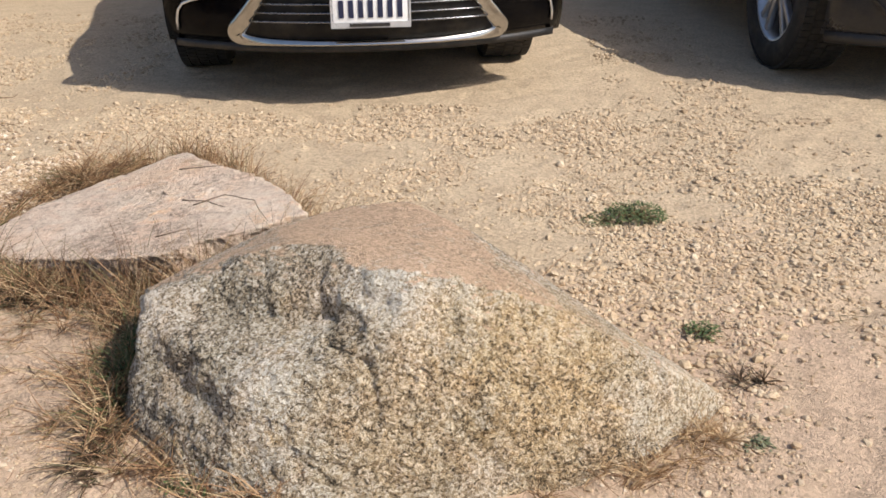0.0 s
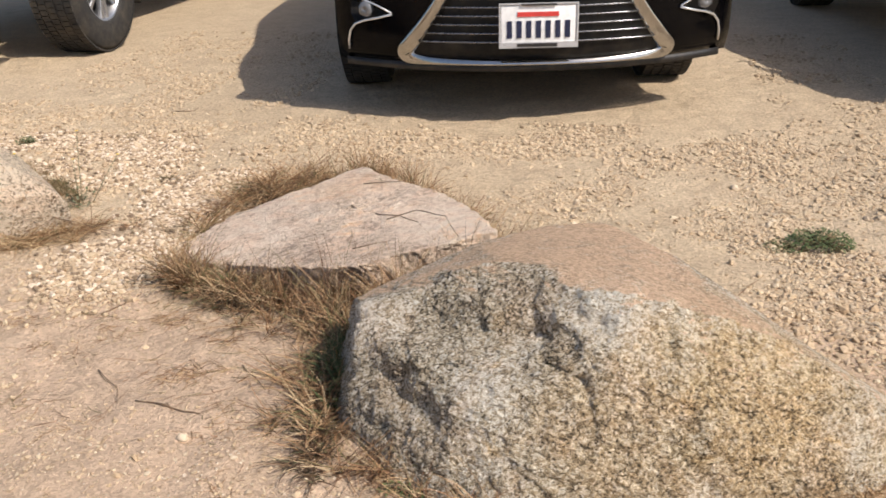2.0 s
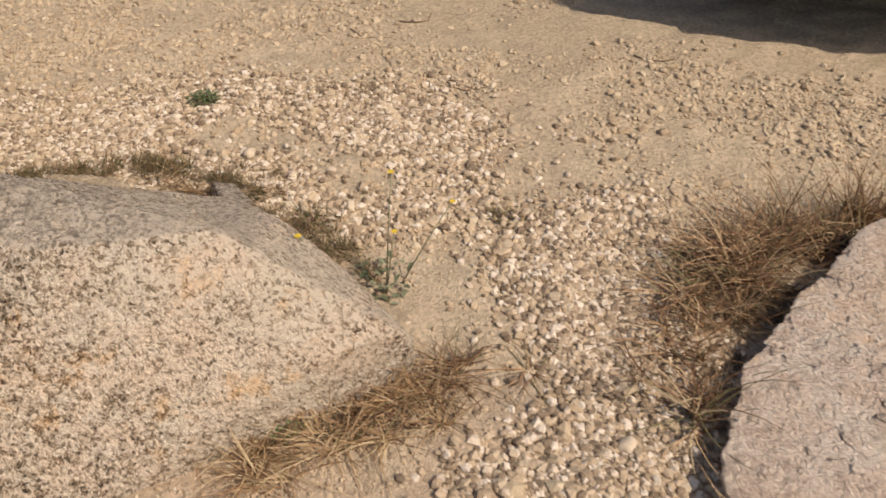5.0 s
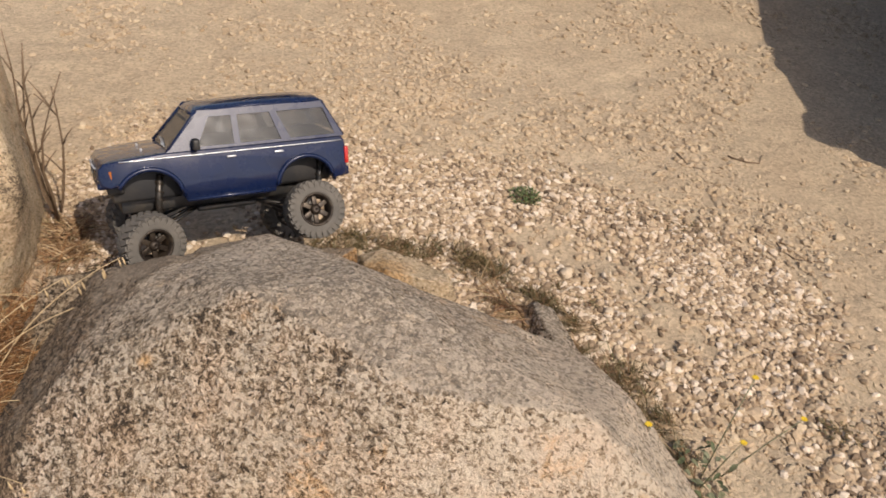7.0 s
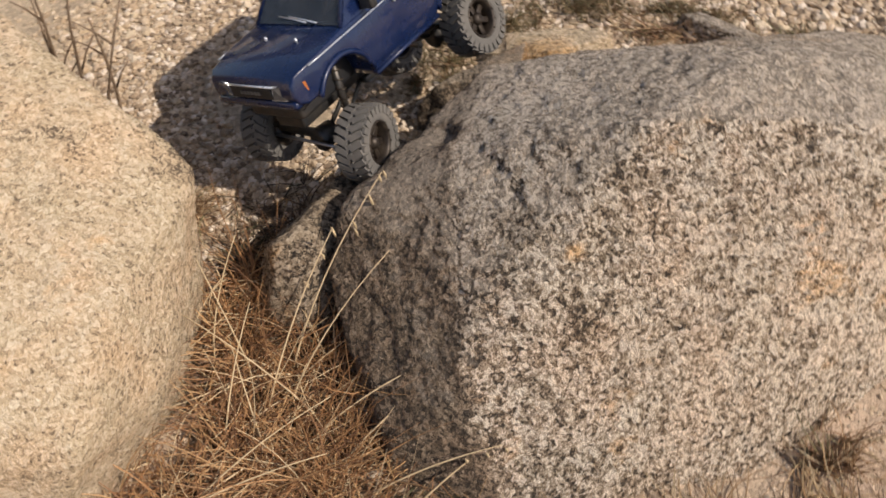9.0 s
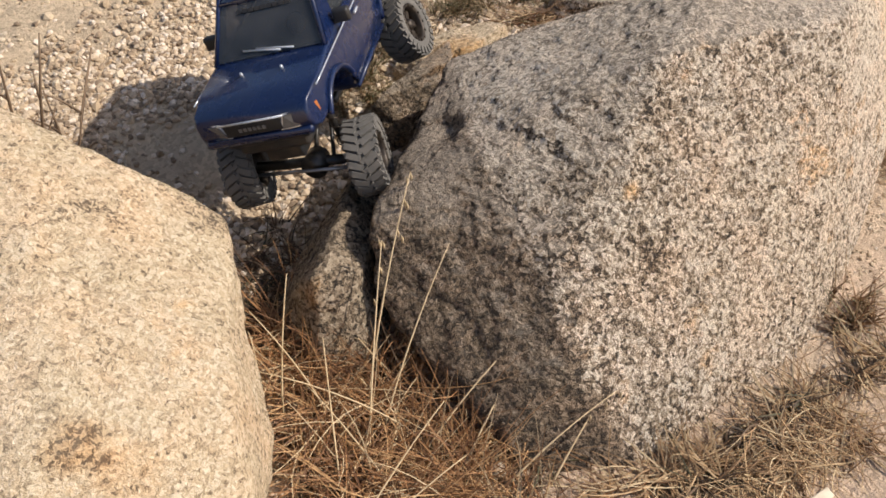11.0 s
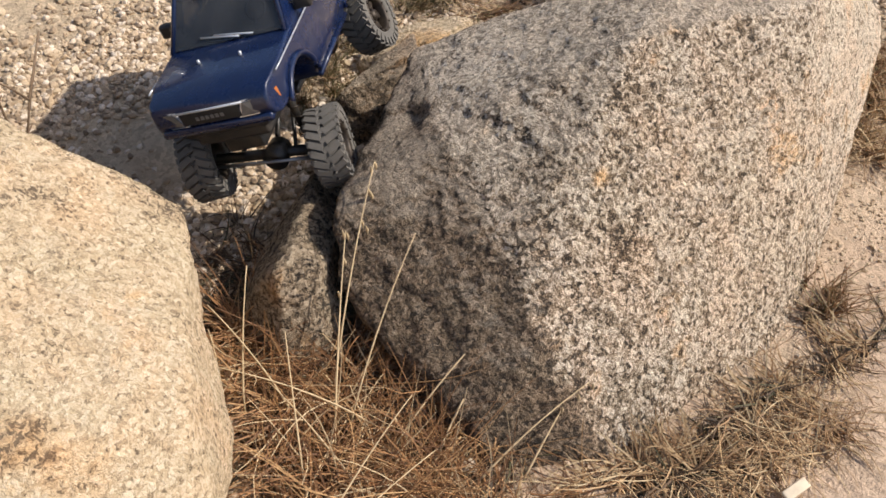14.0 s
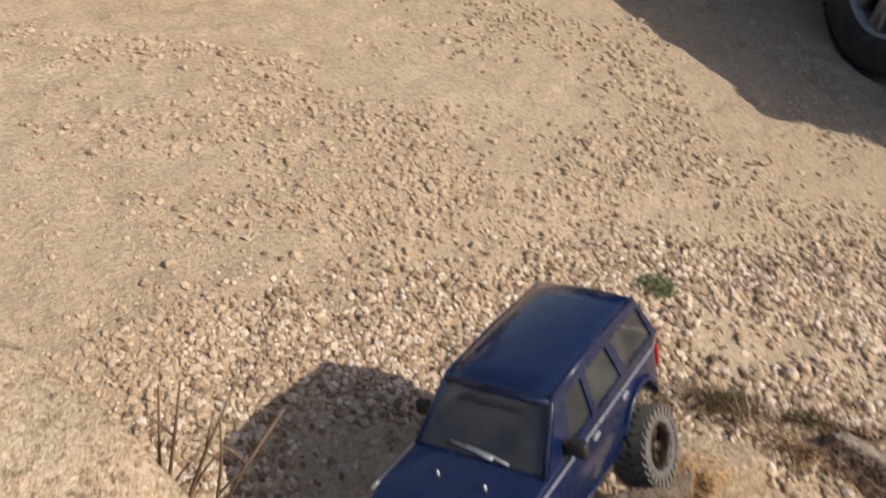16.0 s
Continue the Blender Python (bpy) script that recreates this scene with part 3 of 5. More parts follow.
SUV = [(.20, .26, .70, .46, .34), (.34, .24, .78, .60, .44), (.42, .24, .85, .68, .50), (.44, .68, .88, .72, .55), (.80, .72, .94, .83, .64), (1.16, .70, 1.00, .89, .76),
       (1.20, .24, 1.01, .89, .76), (1.32, .24, 1.06, .89, .74), (1.75, .24, 1.38, .89, .66), (2.15, .24, 1.60, .89, .62), (3.0, .24, 1.66, .89, .62), (3.18, .26, 1.66, .89, .62),
       (3.22, .70, 1.66, .89, .62), (3.60, .72, 1.64, .89, .61), (3.98, .70, 1.60, .88, .60), (4.02, .30, 1.59, .88, .60), (4.4, .32, 1.45, .86, .58), (4.75, .40, 1.05, .80, .55), (4.85, .5, .9, .7, .5)]


LONG_NOSE = [(.20, .26, .70, .50, .38), (.34, .24, .80, .68, .54), (.50, .24, .88, .81, .66), (.60, .26, .91, .84, .70), (.62, .70, .94, .86, .74), (1.00, .74, 1.01, .89, .78), (1.40, .72, 1.08, .90, .78),
             (1.43, .24, 1.09, .90, .78), (1.60, .24, 1.20, .90, .76), (2.00, .24, 1.48, .90, .70), (2.40, .24, 1.66, .90, .66), (3.2, .24, 1.70, .89, .62), (3.54, .26, 1.70, .89, .62),
             (3.57, .70, 1.70, .89, .62), (3.95, .72, 1.68, .89, .61), (4.33, .70, 1.64, .88, .60), (4.36, .30, 1.63, .88, .60), (4.75, .32, 1.45, .86, .58), (5.05, .40, 1.05, .80, .55), (5.15, .5, .9, .7, .5)]


def smoothed(ob, levels=1):
    ob.modifiers.new("smooth", "SUBSURF").levels = levels
    ob.modifiers["smooth"].render_levels = levels
    return ob


def black_suv():
    car = empty("parked_suv", pose(-.004, 2.801, .0425, 0, 0, 11) @ Matrix.Scale(.953, 4), "glossy black SUV with a chrome-framed grille, parked on the gravel", "car", "parked cars")
    body = smoothed(part("body", car_shell(LONG_NOSE), M_BLACK, car))
    part("front_bumper", nose_grid(.20, .84, .86), M_BLACK, car)
    part("bumper_lip", ring_strip([(x, nose_y(x, .2) - .030, .215) for x in np.linspace(-.82, .82, 30)] + [(x, nose_y(x, .2) + .10, .20) for x in np.linspace(.76, -.76, 30)],
                                  [(x, nose_y(x, .2) - .030, .185) for x in np.linspace(-.82, .82, 30)] + [(x, nose_y(x, .2) + .10, .185) for x in np.linspace(.76, -.76, 30)], .01), M_PLASTIC, car)
    for s in (-1, 1):
        part("wheel_liner", box((min(s * .40, s * .79), .40, .20), (max(s * .40, s * .79), .63, .52), None, .04), M_PLASTIC, car)
    part("engine_bay", box((-.62, .20, .26), (.62, 1.0, .74), None, .03), M_PLASTIC, body)
    # spindle grille: outline half widths by height
    hs = [(.232, .545), (.25, .555), (.30, .515), (.38, .455), (.47, .395), (.56, .335), (.64, .32), (.72, .36), (.78, .40)]

    def half_at(z):
        return float(np.interp(z, [h[0] for h in hs], [h[1] for h in hs]))

    bm = bmesh.new()
    zs = np.linspace(.235, .78, 16)
    rows = [[bm.verts.new((s * half_at(z), nose_y(s * half_at(z), z) - .006, z)) for s in np.linspace(-1, 1, 15)] for z in zs]
    for a, b in zip(rows, rows[1:]):
        for i in range(14):
            bm.faces.new((a[i], a[i + 1], b[i + 1], b[i]))
    bmesh.ops.solidify(bm, geom=bm.faces, thickness=.004)
    grille = part("grille", bm, M_PLASTIC, car, "black grille with thin chrome bars")
    for z in np.arange(.312, .77, .0345):
        w = half_at(z) - .02
        xs = np.linspace(-w, w, 17)
        bm = bmesh.new()
        add_tube(bm, [(x, nose_y(x, z) - .016, z) for x in xs], .0042, 6)
        part("grille_bar", bm, M_GRILLE, grille)
    # one bright surround that widens at the lower corners and thins along the bottom
    half_line = [(.405, .80, .040), (.350, .72, .042), (.325, .64, .045), (.345, .56, .048), (.395, .47, .052), (.455, .385, .058), (.515, .31, .066), (.545, .270, .070), (.540, .244, .060), (.50, .232, .044), (.42, .228, .032), (.28, .226, .026), (.14, .225, .024), (.0, .225, .024)]
    line = [(-x, z, w) for x, z, w in half_line] + [(x, z, w) for x, z, w in half_line[-2::-1]]
    dense = []
    for i in range(len(line) - 1):
        p0, p1, p2, p3 = (np.array(line[min(max(j, 0), len(line) - 1)]) for j in (i - 1, i, i + 1, i + 2))
        for t in np.linspace(0, 1, 6)[:-1]:
            dense.append(.5 * (2 * p1 + (p2 - p0) * t + (2 * p0 - 5 * p1 + 4 * p2 - p3) * t * t + (3 * p1 - p0 - 3 * p2 + p3) * t**3))
    bm, prev = bmesh.new(), None
    for i, (x, z, w) in enumerate(dense):
        a, b = dense[max(i - 1, 0)], dense[min(i + 1, len(dense) - 1)]
        tx, tz = b[0] - a[0], b[1] - a[1]
        k = math.hypot(tx, tz)
        nx, nz = tz / k, -tx / k
        row = [bm.verts.new((x + nx * w * u, nose_y(x + nx * w * u, z + nz * w * u) - d, z + nz * w * u)) for u, d in ((-.5, 0), (-.5, .008), (-.2, .019), (.2, .033), (.45, .038), (.5, .030), (.5, 0))]
        if prev:
            for j in range(6):
                bm.faces.new((prev[j], prev[j + 1], row[j + 1], row[j]))
        prev = row
    bmesh.ops.recalc_face_normals(bm, faces=bm.faces)
    part("grille_surround", bm, M_CHROME_DARK, grille, "wide chrome grille surround")
    # number plate with its frame, the characters as plain bars
    plate = part("number_plate", box((-.150, -.052, .303), (.150, -.044, .462), None, .004), M_WHITE, car, "white number plate in a chrome frame")
    fr = ring_strip([(-.158, -.056, .295), (.158, -.056, .295), (.158, -.056, .470), (-.158, -.056, .470)], [(-.151, -.056, .318), (.151, -.056, .318), (.151, -.056, .464), (-.151, -.056, .464)], .014)
    part("plate_frame", fr, M_FRAME, plate, smooth=False)
    for i in range(7):
        x = -.126 + i * .0385
        part("character_bar", box((x, -.0555, .335), (x + .020, -.0515, .402)), M_INK, plate, smooth=False)
    part("script_bar", box((-.085, -.0555, .418), (.080, -.0515, .436)), M_RED, plate, smooth=False)
    part("frame_bar", box((-.085, -.060, .301), (.075, -.0555, .314)), M_PLASTIC, plate, smooth=False)
    part("frame_bar", box((-.07, -.060, .4605), (.07, -.0555, .468)), M_PLASTIC, plate, smooth=False)
    for s in (-1, 1):
        x0, z0 = s * .715, .432
        y0 = nose_y(.715, .43)
        bm = revolve([(.001, -.012), (.026, -.010), (.034, .004), (.034, .03), (.001, .03)], 28)
        fog = part("fog_light", bm, M_LAMP, car, "round fog light in a dark recess")
        fog.matrix_local = Matrix.Translation((x0, y0 - .018, z0)) @ Matrix.Rotation(math.pi / 2 + s * .35, 4, "Z")
        pts = [(.60, .415), (.66, .398), (.72, .385), (.765, .368), (.79, .34), (.80, .30), (.803, .255)]
        part("fog_trim", tube([(s * x, nose_y(x, z) - .010, z) for x, z in pts], .0055, 8), M_CHROME, car)
        pts = [(.60, .42), (.66, .448), (.72, .470), (.78, .485)]
        part("fog_trim", tube([(s * x, nose_y(x, z) - .010, z) for x, z in pts], .0045, 8), M_CHROME, car)
        bm = bmesh.new()
        loop = [(.615, .418), (.69, .395), (.765, .372), (.785, .41), (.78, .465), (.70, .452)]
        bm.faces.new([bm.verts.new((s * x, nose_y(x, z) - .004, z)) for x, z in loop])
        bmesh.ops.solidify(bm, geom=bm.faces, thickness=.003)
        part("fog_recess", bm, M_PLASTIC, car)
        part("headlight", box((s * .70 - .13, .22, .66), (s * .70 + .13, .40, .76), None, .03), M_LAMP, car)
        for y in (1.014, 3.95):
            car_wheel(car, (-.797 if s < 0 else .715, y, .328), .3725, .236, .247, 10, M_ALLOY_DARK, s)
    part("windscreen", box((-.62, 1.86, 1.18), (.62, 1.90, 1.50), None, .02), M_WINDOW, car)
    return car


def dark_suv():
    car = empty("parked_suv", pose(2.70, 2.88, 0, 0, 0, 5), "dark blue-grey SUV with silver alloy wheels, parked on the gravel", "car", "parked cars")
    smoothed(part("body", car_shell(SUV), M_NAVY, car))
    part("front_bumper", nose_grid(.24, .93, .885), M_NAVY, car)
    part("bumper_lip", tube([(x, nose_y(x, .24) + .02, .235) for x in np.linspace(-.86, .86, 24)], .03, 8), M_PLASTIC, car)
    for s in (-1, 1):
        bm = revolve([(.001, -.012), (.03, -.010), (.042, .004), (.042, .03), (.001, .03)], 28)
        fog = part("fog_light", bm, M_LAMP, car)
        fog.matrix_local = Matrix.Translation((s * .66, nose_y(.66, .40) - .012, .40)) @ Matrix.Rotation(math.pi / 2 + s * .35, 4, "Z")
        part("fog_trim", tube([(s * x, nose_y(x, z) - .006, z) for x, z in ((.58, .46), (.70, .46), (.76, .40), (.70, .34), (.58, .34))], .012, 8), M_PLASTIC, car)
        for y in (.84, 3.60):
            car_wheel(car, (s * .79, y, .37), .37, .245, .25, 5, M_ALLOY, s)
    return car


def brown_pickup():
    car = empty("parked_pickup", pose(-3.69, 3.44, 0, 0, 0, 5), "dark brown pickup with chunky tyres, parked on the gravel", "car", "parked cars")
    tall = [(y, lo + .22, hi + .22, half + .02, roof) for y, lo, hi, half, roof in SUV]
    smoothed(part("body", car_shell(tall), M_BROWN, car))
    part("front_bumper", box((-.85, -.02, .48), (.85, .28, .72), None, .05), M_CHROME, car)
    for s in (-1, 1):
        for y in (.80, 3.60):
            car_wheel(car, (s * .80, y, .40), .40, .27, .22, 6, M_ALLOY, s)
        part("mud_flap", box((s * .78 - .12, 1.30, .22), (s * .78 + .12, 1.32, .62)), M_PLASTIC, car)
    return car


black_suv()
dark_suv()
brown_pickup()

# ---------------------------------------------------------------- the model truck
M_BLUE = plain("dusty_blue_model_paint", (0.0045, 0.013, 0.052), 0.26, coat=0.75, dirt=0.08, dirt_colour=(0.10, 0.10, 0.11), scale=40)
M_BLUE.node_tree.nodes["Principled BSDF"].inputs["Specular IOR Level"].default_value = 0.3
M_RUBBER = plain("dusty_model_tyre_rubber", (0.13, 0.12, 0.105), 0.95, dirt=0.75, dirt_colour=(0.19, 0.165, 0.135), scale=60, bump=0.0006)
M_RIM = plain("dark_bronze_rim", (0.035, 0.026, 0.020), 0.45, metal=0.5, dirt=0.3, scale=90)
M_STEEL = plain("dark_steel", (0.05, 0.05, 0.05), 0.4, metal=0.7, dirt=0.3, scale=80)
M_SMOKE = plain("dusty_clear_window", (0.050, 0.054, 0.058), 0.16, coat=0.3, dirt=0.7, dirt_colour=(0.24, 0.23, 0.21), scale=26)
M_SMOKE.node_tree.nodes["Principled BSDF"].inputs["Alpha"].default_value = 0.55
M_HEADLAMP = plain("dusty_model_lamp", (0.10, 0.105, 0.11), 0.15, coat=0.8, dirt=0.4, dirt_colour=(0.25, 0.23, 0.20), scale=200)
M_AMBER = plain("amber_lens", (0.50, 0.15, 0.03), 0.2, coat=0.8)
M_TAIL = plain("red_lens", (0.5, 0.02, 0.015), 0.2, coat=0.8)
M_SILVER = plain("silver_paint", (0.72, 0.73, 0.75), 0.3, metal=0.6)


def profile_solid(loop, half_of, bevel=.004):
    """A body from a side outline (x, z): each side lies at half_of(z)."""
    bm = bmesh.new()
    left = [bm.verts.new((x, half_of(x, z), z)) for x, z in loop]
    right = [bm.verts.new((x, -half_of(x, z), z)) for x, z in loop]
    n = len(loop)
    side = [bm.faces.new(left), bm.faces.new(right[::-1])]
    for i in range(n):
        j = (i + 1) % n
        bm.faces.new((left[j], left[i], right[i], right[j]))
    bmesh.ops.recalc_face_normals(bm, faces=bm.faces)
    if bevel:
        rim = [e for e in bm.edges if any(f in side for f in e.link_faces)]
        bmesh.ops.bevel(bm, geom=rim, offset=bevel, segments=3, affect="EDGES", profile=0.55)
    bmesh.ops.triangulate(bm, faces=[f for f in bm.faces if len(f.verts) > 4])
    return bm


def arc(cx, cz, r, a0, a1, n):
    return [(cx + r * math.cos(radians(a0 + (a1 - a0) * i / (n - 1))), cz + r * math.sin(radians(a0 + (a1 - a0) * i / (n - 1)))) for i in range(n)]


def model_tyre():
    w = .0215
    bm = revolve([(.030, -w * .9), (.034, -w), (.044, -w * 1.04), (.0495, -w * .9), (.0505, -w * .5), (.0505, w * .5), (.0495, w * .9), (.044, w * 1.04), (.034, w), (.030, w * .9)], 48)
    return bm


def model_tread():
    w = .0215
    bm = bmesh.new()
    for i in range(26):
        a = 2 * math.pi * i / 26
        for s in (-1, 1):
            m = Matrix.Rotation(a + s * .06, 4, "X") @ Matrix.Translation((s * w * .52, 0, .0505)) @ Matrix.Rotation(s * .45, 4, "Z")
            add_box(bm, (-w * .46, -.0042, -.003), (w * .46, .0042, .0042), m)
            m = Matrix.Rotation(a + .12 + s * .03, 4, "X") @ Matrix.Translation((s * w * 1.0, 0, .0475))
            add_box(bm, (-.0022, -.0036, -.006), (.0022, .0036, .0045), m)
        m = Matrix.Rotation(a + .1, 4, "X") @ Matrix.Translation((0, 0, .0505)) @ Matrix.Rotation(.5, 4, "Z")
        add_box(bm, (-w * .2, -.003, -.003), (w * .2, .003, .004), m)
    return bm


def model_wheel(parent, m, face):
    """face: +1 where the outer side looks along the wheel's own +x."""
    w = .0215
    bm = revolve([(.0315, w * .95), (.029, w * 1.0), (.026, w * .8), (.0255, -w * .8), (.0315, -w * .95)], 36)
    for i in range(12):
        mm = Matrix.Rotation(2 * math.pi * i / 12, 4, "X") @ Matrix.Translation((w * .98, 0, .0295))
        add_box(bm, (-.001, -.0012, -.0012), (.0016, .0012, .0012), mm)
    rim = part("wheel", bm, M_RIM, parent)
    rim.matrix_local = m @ (Matrix.Rotation(math.pi, 4, "Z") if face < 0 else Matrix.Identity(4))
    part("tyre", model_tyre(), M_RUBBER, rim, "grey lugged rubber tyre")
    lugs = part("tread", model_tread(), M_RUBBER, rim, smooth=False)
    lugs["kind"] = "stuff"
    bm = bmesh.new()
    for i in range(6):
        add_box(bm, (w * .15, -.0045, .006), (w * .45, .0045, .0262), Matrix.Rotation(2 * math.pi * i / 6, 4, "X"), .001)
    revolve([(.001, w * .2), (.010, w * .2), (.010, w * .55), (.006, w * .8), (.001, w * .82)], 18, bm=bm)
    part("spokes", bm, M_RIM, rim)
    return rim


def model_truck(m, front_drop, rear_drop, steer):
    """A scale model of an off-road wagon: x ahead, y to its left, standing at z = 0."""
    car = empty("model_truck", m, "dusty blue radio-controlled model off-road wagon wedged between the boulders", "toy truck")
    loop = ([(.186, .131), (.205, .129), (.2165, .134), (.2205, .147), (.2185, .162), (.209, .172), (.165, .1775), (.105, .1815), (-.212, .1815), (-.2195, .172), (-.222, .135), (-.221, .110), (-.212, .104)]
            + arc(-.139, .098, .053, 8, 174, 15)[::-1] + [(-.081, .0945), (.080, .0945)] + arc(.139, .100, .056, 174, 34, 15))
    loop = [p for i, p in enumerate(loop) if i == 0 or (Vector(p) - Vector(loop[i - 1])).length > .002]

    def lower(x, z):
        return .0925 - .007 * max(0, (z - .160) / .022) ** 2 - .004 * max(0, (.115 - z) / .02) - .014 * max(0, (x - .178) / .043) ** 2 - .007 * max(0, (-x - .19) / .03) ** 2

    body = part("body", profile_solid(loop, lower, .004), M_BLUE, car)

    def upper(z):
        return .0835 - .0165 * (z - .1815) / .065

    # cabin: a roof, and on each side a frame of belt, header and pillars round open windows
    def add_panel(bm, quad, thick):
        vs = [bm.verts.new(Vector(q)) for q in quad]
        f = bm.faces.new(vs)
        f.normal_update()
        n = f.normal * -thick
        inner = [bm.verts.new(v.co + n) for v in vs]
        bm.faces.new(inner[::-1])
        for i in range(len(vs)):
            j = (i + 1) % len(vs)
            bm.faces.new((vs[i], inner[i], inner[j], vs[j]))

    z0, z1, z2, z3 = .1805, .1855, .2345, .2465
    bm = bmesh.new()
    roof = []
    for x, dz in ((.052, -.006), (.044, 0), (.020, .003), (-.06, .0055), (-.14, .0055), (-.180, .003), (-.187, -.001)):
        roof.append([bm.verts.new((x, .0672 * u, z3 + dz + .0055 * (1 - u * u) - (.004 if abs(u) == 1 else 0))) for u in (-1, -.93, -.6, -.2, .2, .6, .93, 1)])
    low = [[bm.verts.new(v.co - Vector((0, 0, .004))) for v in row] for row in roof]
    for rows, flip in ((roof, False), (low, True)):
        for a, b in zip(rows, rows[1:]):
            for i in range(7):
                f = (a[i], a[i + 1], b[i + 1], b[i])
                bm.faces.new(f[::-1] if flip else f)
    for i in range(7):
        bm.faces.new((roof[0][i], low[0][i], low[0][i + 1], roof[0][i + 1]))
        bm.faces.new((roof[-1][i + 1], low[-1][i + 1], low[-1][i], roof[-1][i]))
    for a, b, c, d in zip(roof, roof[1:], low, low[1:]):
        bm.faces.new((a[0], b[0], d[0], c[0]))
        bm.faces.new((b[-1], a[-1], c[-1], d[-1]))
    cabin = part("roof", bm, M_BLUE, body)
    part("roof_edge", tube([(-.186, -.066, .2440), (-.186, .066, .2440)], .0035, 8), M_BLUE, cabin)
    part("roof_edge", tube([(.050, -.066, .2400), (.050, .066, .2400)], .0035, 8), M_BLUE, cabin)
    for s in (-1, 1):
        bm = bmesh.new()
        for p in ([(.105, z0), (-.217, z0), (-.2145, z1), (.098, z1)], [(.052, z2), (-.190, z2), (-.184, z3), (.044, z3)],
                  [(.098, z1), (.0505, z1), (.0255, z2), (.052, z2)], [(-.0135, z1), (-.0245, z1), (-.0245, z2), (-.0135, z2)],
                  [(-.099, z1), (-.116, z1), (-.096, z2), (-.083, z2)], [(-.201, z1), (-.2145, z1), (-.190, z2), (-.184, z2)]):
            add_panel(bm, [(x, s * upper(z), z) for x, z in (p if s < 0 else p[::-1])], .003)
        bmesh.ops.remove_doubles(bm, verts=bm.verts, dist=.0002)
        part("window_frame", bm, M_BLUE, body, smooth=False)
        part("pillar", tube([(.104, s * .0825, .181), (.052, s * .0690, .2375), (.044, s * .0672, .2455)], .0034, 8), M_BLUE, body)
        part("roof_rail", tube([(.046, s * .0668, .2455), (-.06, s * .0668, .2490), (-.183, s * .0668, .2460)], .0034, 8), M_BLUE, cabin)
        part("pillar", tube([(-.183, s * .0672, .2455), (-.200, s * .0755, .212), (-.217, s * .0825, .182)], .0034, 8), M_BLUE, body)

    def pane(name, quad, push, label=""):
        bm = bmesh.new()
        add_panel(bm, [Vector(c) + Vector(push) for c in quad], .0012)
        return part(name, bm, M_SMOKE, body, label, smooth=False)

    for s in (-1, 1):
        def q(x, z):
            return (x, s * (upper(z) - .0012), z)
        for pts in ([(.0505, z1), (-.0135, z1), (-.0135, z2), (.0255, z2)], [(-.0245, z1), (-.099, z1), (-.083, z2), (-.0245, z2)], [(-.116, z1), (-.201, z1), (-.184, z2), (-.096, z2)]):
            pane("side_window", [q(*p) for p in (pts if s < 0 else pts[::-1])], (0, 0, 0), "dusty clear side window")
    pane("windscreen", [(.1025, -.080, .183), (.1025, .080, .183), (.0505, .066, .2395), (.0505, -.066, .2395)], (0, 0, 0), "dusty clear windscreen with a dark banner")
    pane("rear_window", [(-.215, .078, .1855), (-.215, -.078, .1855), (-.187, -.066, .243), (-.187, .066, .243)], (0, 0, 0), "dusty rear window")
    ban = bmesh.new()
    for i in range(9):
        t = -.041 + i * .0092
        add_box(ban, (-.0008, t, -.0026), (.0008, t + .0074, .0026), Matrix.Translation((.0605, 0, .2300)) @ Matrix.Rotation(radians(47.4 - 90), 4, "Y"))
    part("windscreen_banner", ban, M_PLASTIC, body, smooth=False)
    part("interior_tray", box((-.205, -.076, .1812), (.094, .076, .1845), None, .001), M_PLASTIC, body)
    ring = bmesh.new()
    wheel_at = Matrix.Translation((.060, .034, .198)) @ Matrix.Rotation(radians(-35), 4, "Y")
    add_tube(ring, [wheel_at @ Vector((0, .014 * math.cos(a), .014 * math.sin(a))) for a in (2 * math.pi * k / 18 for k in range(19))], .0016, 6)
    add_tube(ring, [wheel_at @ Vector((0, 0, 0)), (.080, .034, .184)], .002, 6)
    part("steering_wheel", ring, M_RIM, body)
    # trim
    for s in (-1, 1):
        part("belt_line", tube([(x, s * (lower(x, .174) + .0004), .1738) for x in np.linspace(.185, -.212, 20)], .0011, 6), M_SILVER, body, "thin silver waistline")
        for cx, cz, r, a0 in ((.139, .100, .0575, 30), (-.139, .098, .0545, 6)):
            bm = bmesh.new()
            add_tube(bm, [(x, s * (lower(x, z) + .0012), z) for x, z in arc(cx, cz, r, a0, 176, 20)], .0042, 8)
            part("wheel_arch", bm, M_BLUE, body)
        part("sill", tube([(.078, s * .0895, .0955), (-.080, s * .0895, .0955)], .0038, 8), M_BLUE, body)
        for x in (-.004, -.090):
            part("door_handle", box((x - .009, s * .0925 - .002, .1635), (x + .007, s * .0925 + .002, .1672), None, .0012), M_SILVER, body)
        mir = part("mirror", box((.050, s * .100 - .012, .184), (.062, s * .100 + .011, .203), None, .0035), M_PLASTIC, body)
        part("mirror_arm", box((.054, min(s * .080, s * .095), .184), (.060, max(s * .080, s * .095), .190)), M_PLASTIC, mir)

        def nose(y, z, out=.0012):
            """A point on the curved nose, y to the side."""
            return (.2202 - .016 * max(0, (abs(y) - .045) / .042) ** 2 - .25 * max(0, z - .158) + out, s * abs(y), z)

        def patch(loop, thick):
            bm = bmesh.new()
            add_panel(bm, [Vector(c) for c in (loop if s > 0 else loop[::-1])], thick)
            return bm
